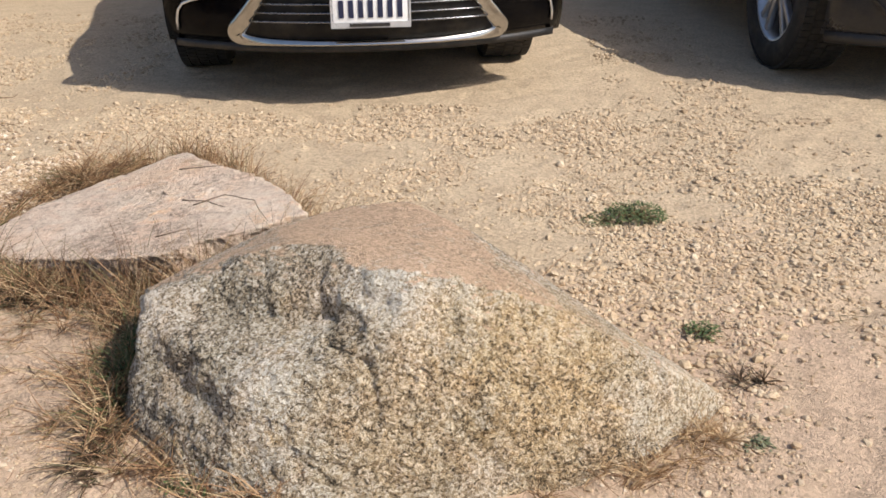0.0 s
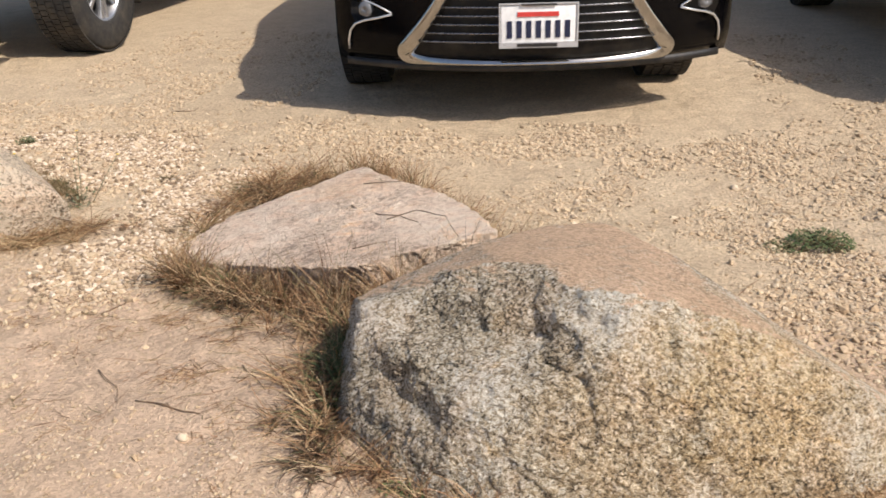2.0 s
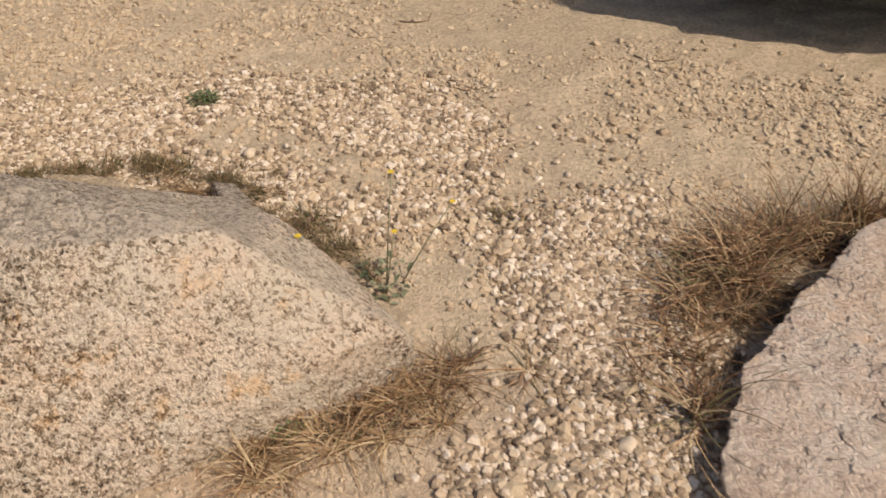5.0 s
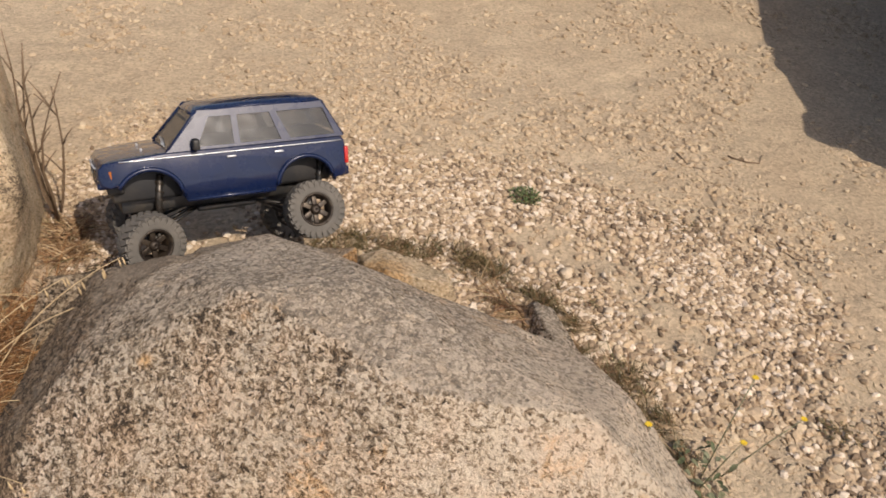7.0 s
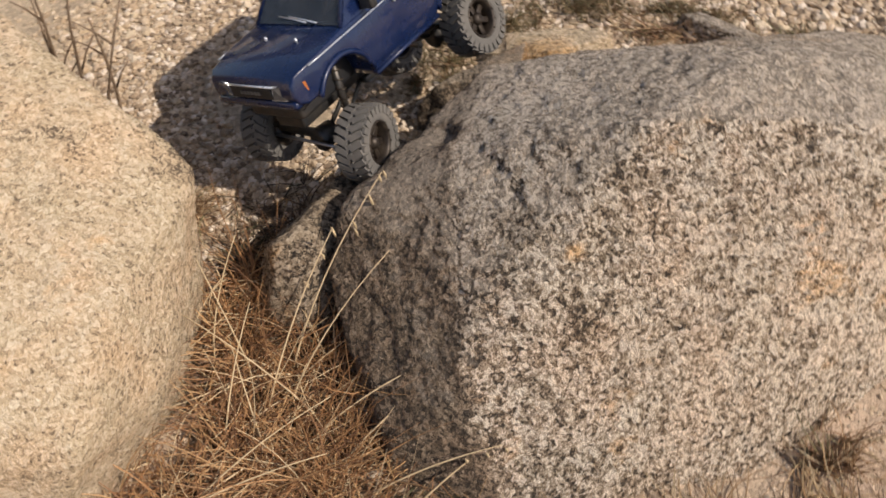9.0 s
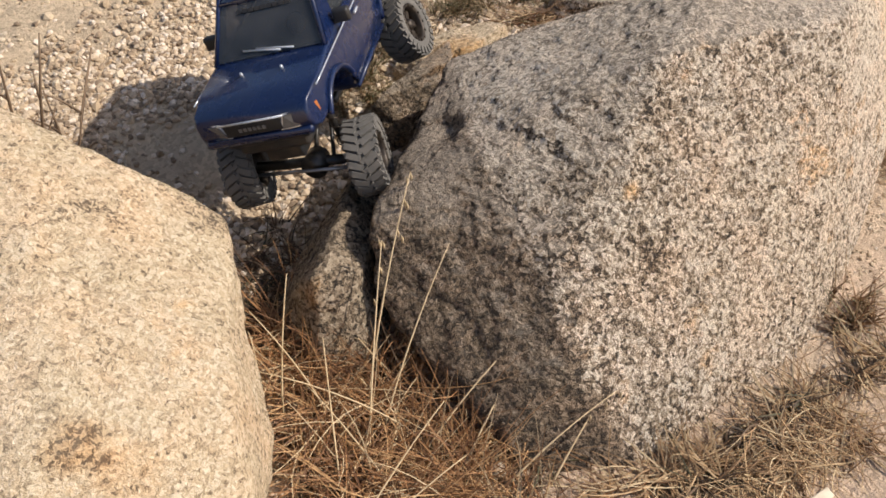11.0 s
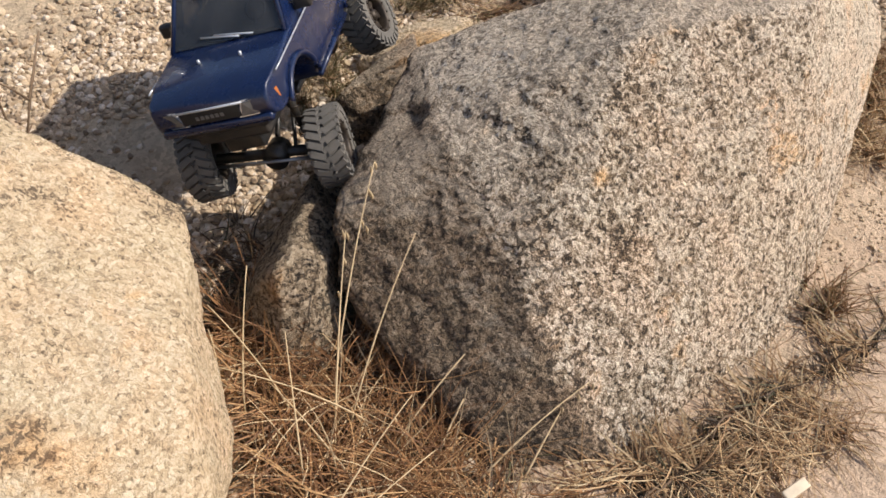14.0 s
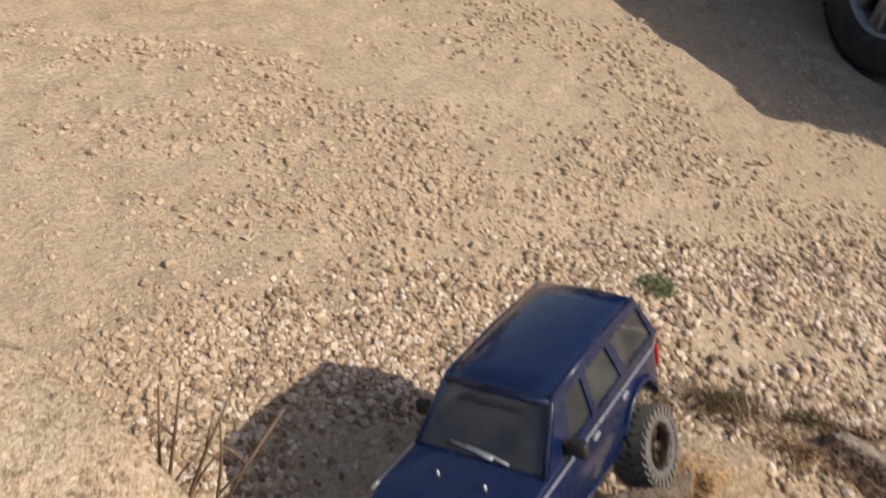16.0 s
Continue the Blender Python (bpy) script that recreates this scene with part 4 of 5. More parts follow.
        rim = [nose(.036, .1395), nose(.060, .1390), nose(.0795, .1400), nose(.0785, .1605), nose(.062, .1620), nose(.046, .1615)]
        part("headlight_rim", patch(rim, .004), M_SILVER, body, smooth=False)
        lamp = [nose(.040, .1415, .0022), nose(.060, .1410, .0022), nose(.0775, .1418, .0022), nose(.0765, .1588, .0022), nose(.062, .1600, .0022), nose(.0475, .1597, .0022)]
        part("headlight", patch(lamp, .002), M_HEADLAMP, body, "clear headlight in a silver surround", smooth=False)
        mk = [(.2075, s * .0812, .145), (.1985, s * .0880, .146), (.1985, s * .0880, .159), (.2070, s * .0808, .160)]
        part("marker_light", patch(mk, .003), M_AMBER, body, "amber marker light", smooth=False)
        part("tail_light", box((-.2250, s * .078 - .010, .128), (-.2175, s * .078 + .0085, .160), None, .0015), M_TAIL, body, "red tail light")
        part("wiper", tube([(.102, s * .010 + .028, .1860), (.0985, s * .010 + .004, .1880), (.0965, s * .010 - .028, .1915)], .0013, 6), M_SILVER, body)
        part("bonnet_pin", tube([(.140, s * .030, .178), (.140, s * .030, .1845)], [.0022, .0018], 8), M_SILVER, body)
    part("grille", box((.2185, -.0405, .1415), (.2222, .0405, .1590), None, .001), M_PLASTIC, body, "black grille under a silver bar")
    part("grille_bar", tube([(.2215, -.047, .1605), (.2222, 0, .1605), (.2215, .047, .1605)], .0016, 6), M_SILVER, body)
    bm = bmesh.new()
    for i in range(6):
        add_box(bm, (.2220, -.020 + i * .0068, .1475), (.2232, -.0155 + i * .0068, .1525))
    part("emblem_bar", bm, M_ALLOY_DARK, body, smooth=False)
    part("front_bumper", box((.200, -.078, .1265), (.2225, .078, .1385), None, .005), M_BLUE, body)
    part("bumper_mount", box((.178, -.060, .112), (.206, .060, .128), None, .004), M_PLASTIC, body)
    part("rear_bumper", box((-.2275, -.080, .104), (-.212, .080, .122), None, .005), M_BLUE, body)
    rear = part("rear_plate", box((-.2255, -.030, .134), (-.2215, .030, .151), None, .001), M_WHITE, body)
    part("plate_bar", box((-.2262, -.018, .1375), (-.2250, .018, .1475)), M_INK, rear, smooth=False)
    # running gear
    chassis = part("chassis", box((-.17, -.028, .068), (.185, .028, .096), None, .004), M_STEEL, car)
    part("skid_plate", box((-.055, -.036, .058), (.055, .036, .070), None, .005), M_STEEL, chassis)
    for x in (.139, -.139):
        part("wheel_well", box((x - .060, -.052, .094), (x + .060, .052, .158), None, .006), M_PLASTIC, body)
    part("servo", box((.150, -.034, .092), (.180, .016, .116), None, .003), M_PLASTIC, chassis)
    for x, drop, turn in ((.148, front_drop, steer), (-.148, rear_drop, 0)):
        zl, zr = .0545 + drop[0], .0545 + drop[1]
        bm = bmesh.new()
        add_tube(bm, [(x, .076, zl), (x, -.076, zr)], .0075, 10)
        add_tube(bm, [(x - .014, .016, (zl + zr) / 2), (x + .016, .016, (zl + zr) / 2)], [.016, .019], 12)
        axle = part("axle", bm, M_STEEL, car)
        tilt = math.atan2(zl - zr, .19)
        for s, z in ((1, zl), (-1, zr)):
            model_wheel(axle, Matrix.Translation((x, s * .094, z)) @ Matrix.Rotation(tilt, 4, "X") @ Matrix.Rotation(radians(turn), 4, "Z") @ Matrix.Rotation(math.pi / 2, 4, "Z"), s)
            shock = part("shock_absorber", tube([(x - .02, s * .056, z + .010), (x - .026, s * .054, .098), (x - .032, s * .053, .140)], [.004, .0062, .0062], 8), M_STEEL, axle)
            coil = [(x - .020 - .012 * k / 60, s * (.056 - .003 * k / 60) + .0075 * math.cos(k * .75), z + .012 + (.128 - z) * k / 60) for k in range(61)]
            coil = [(cx + .0075 * math.sin(k * .75), cy, cz) for k, (cx, cy, cz) in enumerate(coil)]
            part("spring", tube(coil, .0011, 5), M_RIM, shock)
            part("link", tube([(x, s * .040, z - .004), (math.copysign(.05, x), s * .022, .066)], .0030, 8), M_STEEL, axle)
        if turn:
            part("tie_rod", tube([(x + .022, .070, zl + .002), (x + .022, -.070, zr + .002)], .0026, 8), M_ALLOY_DARK, axle)
        part("drive_shaft", tube([(x - math.copysign(.018, x), .012, (zl + zr) / 2 + .004), (math.copysign(.03, x), 0, .074)], .0036, 8), M_STEEL, chassis)
    return car


TRUCK = Matrix.Translation((-2.3315, 1.647, .128)) @ Matrix.Rotation(radians(-124.2), 4, "Z") @ Matrix.Rotation(radians(-2.9), 4, "Y") @ Matrix.Rotation(radians(19.9), 4, "X") @ Matrix.Scale(1.03, 4)
model_truck(TRUCK, (-.028, -.018), (-.006, -.052), 14)

# ---------------------------------------------------------------- gravel
RNG = np.random.default_rng(7)


def stone_material(name, tones, spread=0.22):
    """Loose stones, each with a tone of its own."""
    k = Nodes(name)
    rnd = k.t.nodes.new("ShaderNodeNewGeometry").outputs["Random Per Island"]
    n = len(tones)
    tone = k.ramp(rnd, *[(i / n, c) for i, c in enumerate(tones)], hard=True)
    fleck = k.noise(260.0, 4, 0.7)
    base = k.mix(0.75, tone, k.mix(1.0, tone, k.ramp(fleck, (0.3, 1 - spread), (0.7, 1 + spread)), "MULTIPLY"))
    k.set(Base_Color=base, Roughness=0.93)
    k.b.inputs["Specular IOR Level"].default_value = 0.2
    k.bump(fleck, 0.5, 0.002)
    return k.m


M_PEBBLE = stone_material("loose_gravel", [(0.50, 0.385, 0.25), (0.57, 0.455, 0.31), (0.43, 0.315, 0.20), (0.60, 0.49, 0.35), (0.50, 0.38, 0.25), (0.40, 0.30, 0.195), (0.54, 0.41, 0.275), (0.47, 0.37, 0.26), (0.52, 0.40, 0.27)])
M_GRIT = stone_material("fine_grit", [(0.46, 0.355, 0.235), (0.54, 0.43, 0.30), (0.39, 0.29, 0.19), (0.50, 0.38, 0.26), (0.34, 0.25, 0.165), (0.56, 0.46, 0.35), (0.48, 0.36, 0.24)])

M_FAR = stone_material("sand_coloured_stones", [(0.46, 0.355, 0.24), (0.52, 0.41, 0.28), (0.38, 0.285, 0.185), (0.49, 0.38, 0.26)])

# beds of loose stone: x, y, half lengths, weight, stone size
BEDS = [(-.97, 1.62, .19, .55, 1.0, 0.0070), (-.93, 1.25, .13, .22, .8, 0.0066), (-1.55, 2.12, .50, .26, 1.0, 0.0068), (-2.05, 2.15, .35, .25, .9, 0.0063), (-2.45, 1.88, .30, .28, .45, 0.0055), (-2.52, 1.60, .14, .16, .40, 0.0050),
        (-2.85, 1.95, .25, .25, .8, 0.0059), (.80, 1.45, .40, .40, .9, 0.0054), (1.15, 1.15, .30, .35, .8, 0.0056), (1.35, 1.75, .45, .50, .8, 0.0054), (.40, 1.95, .40, .30, .45, 0.0050),
        (-.55, 2.45, .60, .25, .35, 0.0040), (-1.3, 2.6, .7, .40, .42, 0.0050), (-2.2, 2.65, .7, .40, .45, 0.0050), (.6, 2.5, .9, .35, .40, 0.0050), (-.95, 2.05, .25, .25, .6, 0.0050), (1.05, .80, .25, .18, .6, 0.0053)]


def bed_at(x, y):
    w = np.zeros_like(x)
    s = np.full_like(x, .0042)
    best = np.zeros_like(x)
    for cx, cy, rx, ry, k, size in BEDS:
        g = k * np.exp(-(((x - cx) / rx) ** 2 + ((y - cy) / ry) ** 2) ** 1.5)
        w = np.maximum(w, g)
        s = np.where(g > np.maximum(best, .08), size, s)
        best = np.maximum(best, g)
    return np.clip(w, 0.08, 1), s


def scatter(name, label, n, base_verts, base_faces, material, lo, hi, sizes=None, jitter=.22, sink=.35, even=False, smooth=False, oval=False, fill=0.0):
    """n loose stones over the plan as one mesh."""
    x = RNG.uniform(lo[0], hi[0], n * 6)
    y = RNG.uniform(lo[1], hi[1], n * 6)
    w, s = bed_at(x, y)
    patch = np.array([noise.noise(Vector((a * 3.0, b * 3.0, 5.0))) for a, b in zip(x, y)])
    keep = RNG.random(n * 6) < (np.clip(.32 + fill + 1.7 * patch, .03, 1) if even else w * np.clip(.62 + 1.5 * patch, .06, 1))
    if oval:
        u, v = (2 * x - lo[0] - hi[0]) / (hi[0] - lo[0]), (2 * y - lo[1] - hi[1]) / (hi[1] - lo[1])
        keep &= RNG.random(len(x)) < np.exp(-((u / .72) ** 2 + (v / .72) ** 2 + .35 * patch) ** 2)
    keep &= ~((x > -1.15) & (x < .95) & (y > 2.85)) & ~((x > 1.5) & (y > 2.75)) & ~((x < -2.7) & (y > 3.2))
    x, y, s = x[keep][:n], y[keep][:n], s[keep][:n]
    n = len(x)
    r = (RNG.uniform(*sizes, n) if sizes else s * np.clip(RNG.lognormal(-.25, .42, n), .35, 2.1))
    z = np.array([ground_height(a, b) for a, b in zip(x, y)])
    bv = np.array(base_verts, float)
    m = len(bv)
    q = RNG.normal(size=(n, 4))
    q /= np.linalg.norm(q, axis=1, keepdims=True)
    a, b, c, d = q.T
    rot = np.stack([1 - 2 * (c * c + d * d), 2 * (b * c - a * d), 2 * (b * d + a * c), 2 * (b * c + a * d), 1 - 2 * (b * b + d * d), 2 * (c * d - a * b), 2 * (b * d - a * c), 2 * (c * d + a * b), 1 - 2 * (b * b + c * c)], 1).reshape(n, 3, 3)
    stretch = RNG.uniform(.62, 1.25, (n, 1, 3))
    v = bv[None] * stretch * (1 + RNG.uniform(-jitter, jitter, (n, m, 1)))
    v = np.einsum("nij,nmj->nmi", rot, v) * r[:, None, None]
    v[:, :, 2] *= .78
    v += np.stack([x, y, z + r * (0.5 - sink)], 1)[:, None]
    bf = np.array(base_faces)
    f = (bf[None] + (np.arange(n) * m)[:, None, None]).reshape(-1, 3)
    me = bpy.data.meshes.new(name)
    me.vertices.add(n * m)
    me.vertices.foreach_set("co", v.ravel())
    me.loops.add(f.size)
    me.loops.foreach_set("vertex_index", f.ravel())
    me.polygons.add(len(f))
    me.polygons.foreach_set("loop_start", np.arange(0, f.size, 3))
    me.update(calc_edges=True)
    me.polygons.foreach_set("use_smooth", [smooth] * len(f))
    me.materials.append(material)
    return tagged(new(name, me), label, "gravel", kind="stuff")


def solid(kind):
    bm = bmesh.new()
    if kind == "pebble":
        bmesh.ops.create_icosphere(bm, subdivisions=2, radius=1.0)
        for v in bm.verts:
            v.co *= 1 + .22 * noise.noise(v.co * 1.7)
    elif kind == "stone":
        bmesh.ops.create_icosphere(bm, subdivisions=1, radius=1.0)
    else:
        bmesh.ops.create_cone(bm, segments=4, radius1=.9, radius2=.35, depth=1.3, cap_ends=True)
        bmesh.ops.triangulate(bm, faces=bm.faces)
    v, f = [x.co[:] for x in bm.verts], [[x.index for x in y.verts] for y in bm.faces]
    bm.free()
    return v, f


scatter("gravel", "loose angular tan and grey gravel on the sand", 42000, *solid("stone"), M_PEBBLE, (-3.4, .45), (2.2, 2.72), jitter=.33, sink=.36)
scatter("grit", "fine sandy grit scattered over the ground", 44000, *solid("grit"), M_GRIT, (-3.2, .35), (1.9, 3.2), sizes=(.0016, .0046), even=True)
scatter("gravel", "clods and larger stones on the far sand", 1900, *solid("stone"), M_FAR, (-4.0, 2.1), (2.6, 4.4), sizes=(.006, .0135), jitter=.35, sink=.38, even=True)
scatter("gravel", "scattered small stones on the far sand", 6000, *solid("stone"), M_FAR, (-4.2, 2.3), (2.8, 5.0), sizes=(.003, .011), even=True)


M_PALE_STONE = stone_material("pale_crushed_stone", [(0.62, 0.50, 0.375), (0.44, 0.33, 0.22), (0.70, 0.59, 0.465), (0.31, 0.228, 0.15), (0.52, 0.405, 0.28), (0.22, 0.16, 0.108), (0.47, 0.355, 0.24)], .25)
scatter("gravel", "pale crushed stone behind the grey boulder", 8500, *solid("stone"), M_PALE_STONE, (-2.50, 1.78), (-.90, 2.56), sizes=(.0036, .0100), jitter=.32, sink=.2, even=True, oval=True, fill=.4)
scatter("gravel", "pale crushed stone between the boulder and the flat rock", 6500, *solid("stone"), M_PALE_STONE, (-1.24, 1.02), (-.72, 2.15), sizes=(.0036, .0098), jitter=.30, sink=.2, even=True, oval=True, fill=.6)
scatter("gravel", "small angular stones between the boulders", 7500, *solid("stone"), M_PALE_STONE, (-3.05, 1.30), (-2.02, 2.34), sizes=(.0030, .0085), jitter=.30, sink=.2, even=True, oval=True, fill=.5)


def lone_stone(x, y, r, flat, material, label, name="stone", seed=0):
    bm = bmesh.new()
    bmesh.ops.create_icosphere(bm, subdivisions=3, radius=1.0)
    for v in bm.verts:
        d = v.co.normalized()
        k = 1 + .35 * noise.noise(d * 1.3 + Vector((seed, 0, 0))) + .10 * noise.noise(d * 4 + Vector((0, seed, 0)))
        v.co = Vector((d.x * r * k, d.y * r * k * .85, d.z * r * flat * k))
    ob = finish(name, bm, material)
    ob.location = (x, y, ground_height(x, y) + r * flat * .45)
    ob.rotation_euler.z = seed * 1.3
    return tagged(ob, label, "stone", "loose stones")


M_CREAM = stone_material("cream_stone", [(0.56, 0.44, 0.31), (0.60, 0.485, 0.35)], .2)
for i, (x, y, r, flat) in enumerate([(-1.772, 2.093, .015, .8), (-1.645, 2.03, .012, .8), (-.42, 1.03, .011, .7), 
                                     (-2.43, 1.22, .016, .8), (-2.35, 1.05, .012, .8), (.70, 2.13, .014, .8), (-.40, .60, .012, .6), (-.9, 1.43, .017, .7)]):
    lone_stone(x, y, r, flat, M_CREAM, "pale cream stone lying in the gravel", seed=i + 1)


# ---------------------------------------------------------------- dry grass
def blade_material(name, tones):
    k = Nodes(name)
    rnd = k.t.nodes.new("ShaderNodeNewGeometry").outputs["Random Per Island"]
    n = len(tones)
    tone = k.ramp(rnd, *[(i / n, c) for i, c in enumerate(tones)], hard=True)
    k.set(Base_Color=k.mix(k.ramp(k.noise(90.0, 3), (0.35, 0.0), (0.7, 0.5)), tone, k.mix(1.0, tone, (0.6, 0.55, 0.5), "MULTIPLY")), Roughness=0.75)
    return k.m


M_STRAW = blade_material("golden_straw", [(0.40, 0.205, 0.082), (0.50, 0.30, 0.135), (0.26, 0.125, 0.048), (0.64, 0.48, 0.28), (0.18, 0.088, 0.04), (0.44, 0.26, 0.115), (0.33, 0.17, 0.072), (0.23, 0.115, 0.05)])
M_PALE_STRAW = blade_material("bleached_straw", [(0.44, 0.29, 0.15), (0.58, 0.43, 0.25), (0.30, 0.18, 0.085), (0.62, 0.47, 0.275), (0.20, 0.115, 0.055), (0.48, 0.325, 0.165), (0.36, 0.215, 0.105)])
M_BROWN_GRASS = blade_material("brown_dry_grass", [(0.32, 0.175, 0.085), (0.42, 0.26, 0.135), (0.20, 0.105, 0.052), (0.56, 0.42, 0.25), (0.26, 0.155, 0.075), (0.18, 0.15, 0.065), (0.48, 0.32, 0.17), (0.15, 0.085, 0.045)])
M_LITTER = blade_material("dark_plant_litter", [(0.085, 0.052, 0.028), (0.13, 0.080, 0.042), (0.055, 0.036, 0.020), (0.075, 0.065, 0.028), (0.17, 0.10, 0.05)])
M_OLIVE = blade_material("olive_ground_cover", [(0.15, 0.115, 0.05), (0.22, 0.165, 0.08), (0.10, 0.085, 0.035), (0.30, 0.20, 0.10), (0.12, 0.11, 0.042), (0.24, 0.14, 0.07)])
M_GREEN = blade_material("green_weed", [(0.075, 0.115, 0.035), (0.11, 0.15, 0.05), (0.05, 0.08, 0.025), (0.15, 0.17, 0.07)])
M_SAGE = blade_material("grey_green_leaf", [(0.16, 0.175, 0.095), (0.21, 0.22, 0.13), (0.10, 0.12, 0.055)])
M_TWIG = plain("grey_brown_twig", (0.17, 0.11, 0.065), 0.85, dirt=0.4, scale=120, bump=0.0004)


def blades(name, label, patches, material, length, lift, droop=22.0, thick=.0011, pile=0.0, category="dry grass", steps=5):
    """Dry stems over patches (x, y, half length x, half length y, count, turn), as one mesh."""
    verts, faces = [], []
    for cx, cy, rx, ry, count, turn in patches:
        c, s = math.cos(radians(turn)), math.sin(radians(turn))
        clumps = [(random.gauss(0, .5), random.gauss(0, .5), random.uniform(0, 2 * math.pi), random.uniform(.6, 1.25)) for _ in range(max(3, count // 22))]
        for _ in range(count):
            cu, cv, lead, tall = random.choice(clumps)
            u, v = cu + random.gauss(0, .09), cv + random.gauss(0, .09)
            x, y = cx + c * u * rx - s * v * ry, cy + s * u * rx + c * v * ry
            near = math.exp(-(u * u + v * v))
            p = Vector((x, y, ground_height(x, y) + pile * near * random.random()))
            az, el = random.gauss(lead, 1.6), radians(random.uniform(*lift))
            seg = random.uniform(*length) * tall / steps
            bend, curl = radians(random.gauss(droop, 20)) / steps, random.gauss(0, .17)
            r = thick * random.uniform(.55, 1.25)
            for i in range(steps + 1):
                way = Vector((math.cos(el) * math.cos(az), math.cos(el) * math.sin(az), math.sin(el)))
                side = Vector((-math.sin(az), math.cos(az), 0))
                up = side.cross(way)
                t = r * (1 - .75 * i / steps)
                k = len(verts)
                verts += [tuple(p + side * t), tuple(p - side * t * .6 + up * t * .8), tuple(p - side * t * .6 - up * t * .8)]
                if i:
                    for a in range(3):
                        b = (a + 1) % 3
                        faces.append((k - 3 + a, k - 3 + b, k + b, k + a))
                p = p + way * seg
                p.z = max(p.z, ground_height(p.x, p.y) + .001) if i < 2 else max(p.z, .002)
                el -= bend
                az += curl
    me = bpy.data.meshes.new(name)
    me.from_pydata(verts, [], faces)
    me.materials.append(material)
    return tagged(new(name, me), label, category, kind="stuff")


random.seed(11)
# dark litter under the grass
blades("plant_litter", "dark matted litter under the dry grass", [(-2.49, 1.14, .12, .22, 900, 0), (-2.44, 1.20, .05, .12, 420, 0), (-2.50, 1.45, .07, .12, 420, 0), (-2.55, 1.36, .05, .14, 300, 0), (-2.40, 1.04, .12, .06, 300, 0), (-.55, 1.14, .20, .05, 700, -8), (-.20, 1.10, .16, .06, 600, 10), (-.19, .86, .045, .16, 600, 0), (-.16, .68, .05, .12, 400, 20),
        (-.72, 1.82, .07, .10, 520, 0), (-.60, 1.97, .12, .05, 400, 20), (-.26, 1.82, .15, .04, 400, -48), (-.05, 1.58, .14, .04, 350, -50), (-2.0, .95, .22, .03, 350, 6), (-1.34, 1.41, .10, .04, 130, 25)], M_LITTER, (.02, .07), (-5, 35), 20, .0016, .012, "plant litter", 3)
blades("straw", "matted golden straw in the gap between the boulders", [(-2.50, 1.11, .14, .22, 1500, 0), (-2.40, 1.02, .15, .09, 560, 0), (-2.56, 1.30, .06, .12, 280, 0), (-2.62, .95, .18, .14, 560, 0)], M_STRAW, (.05, .18), (-5, 42), 32, .0012, .045)
blades("straw", "matted dry straw along the foot of the grey boulder", [(-2.15, .93, .20, .045, 520, 0), (-1.95, .95, .15, .04, 380, 12), (-1.80, .99, .07, .05, 120, 20), (-2.05, .88, .20, .05, 330, 0)], M_PALE_STRAW, (.04, .12), (-5, 26), 22, .0012, .015)
blades("dry_grass", "brown dry grass along the front of the flat rock", [(-.68, 1.19, .12, .045, 260, -15), (-.45, 1.14, .16, .045, 330, 0), (-.20, 1.10, .14, .06, 360, 10), (-.30, 1.03, .18, .07, 130, 0)], M_BROWN_GRASS, (.04, .14), (0, 72), 40, .0012, .03)
blades("dry_grass", "shaded dry grass beside the large boulder", [(-.23, .88, .06, .18, 430, 0), (-.18, .72, .05, .13, 380, 20), (-.04, .57, .13, .04, 260, -12), (.16, .49, .14, .03, 180, 0)], M_BROWN_GRASS, (.03, .13), (0, 60), 30, .0012, .01)
blades("dry_grass", "upright dry grass behind the flat rock", [(-.50, 2.04, .14, .05, 480, 25), (-.28, 1.83, .17, .05, 640, -48), (-.08, 1.61, .15, .05, 620, -50), (.09, 1.42, .10, .05, 420, -40), (.00, 1.20, .11, .05, 240, 35)], M_BROWN_GRASS, (.04, .15), (25, 88), 26, .0016)
blades("dry_grass", "flattened brown grass at the back of the flat rock", [(-.74, 1.83, .09, .11, 480, 0), (-.80, 1.50, .03, .12, 110, 0), (-.66, 1.96, .13, .07, 260, 20)], M_BROWN_GRASS, (.05, .16), (0, 65), 32, .0015, .03)
blades("dry_grass", "dry grass and roots under the boulder's tip", [(-1.30, 1.41, .13, .05, 300, 25), (-1.45, 1.32, .07, .04, 120, 30), (-1.20, 1.52, .09, .06, 180, 0)], M_BROWN_GRASS, (.04, .12), (-5, 45), 32, .0012, .015)
blades("straw", "pale dry grass at the low end of the boulder", [(.76, .64, .10, .04, 300, 25), (.88, .72, .05, .04, 180, 30), (.62, .58, .10, .04, 150, 0)], M_PALE_STRAW, (.03, .11), (0, 60), 30, .0010)
blades("straw", "tangled pale straw under the boulder's tip", [(-1.43, 1.30, .07, .05, 190, 20), (-1.22, 1.46, .08, .06, 150, 0), (-1.32, 1.38, .08, .04, 130, 25)], M_PALE_STRAW, (.05, .13), (0, 55), 40, .0013)
blades("ground_cover", "low olive ground cover behind the grey boulder", [(-2.14, 1.93, .12, .05, 650, 15), (-1.95, 1.99, .15, .05, 700, 0), (-1.72, 1.95, .15, .04, 550, -20), (-1.50, 1.83, .14, .05, 550, -35), (-2.24, 1.84, .06, .07, 350, 0)], M_OLIVE, (.012, .045), (10, 80), 30, .0011, .02, "ground cover", 3)
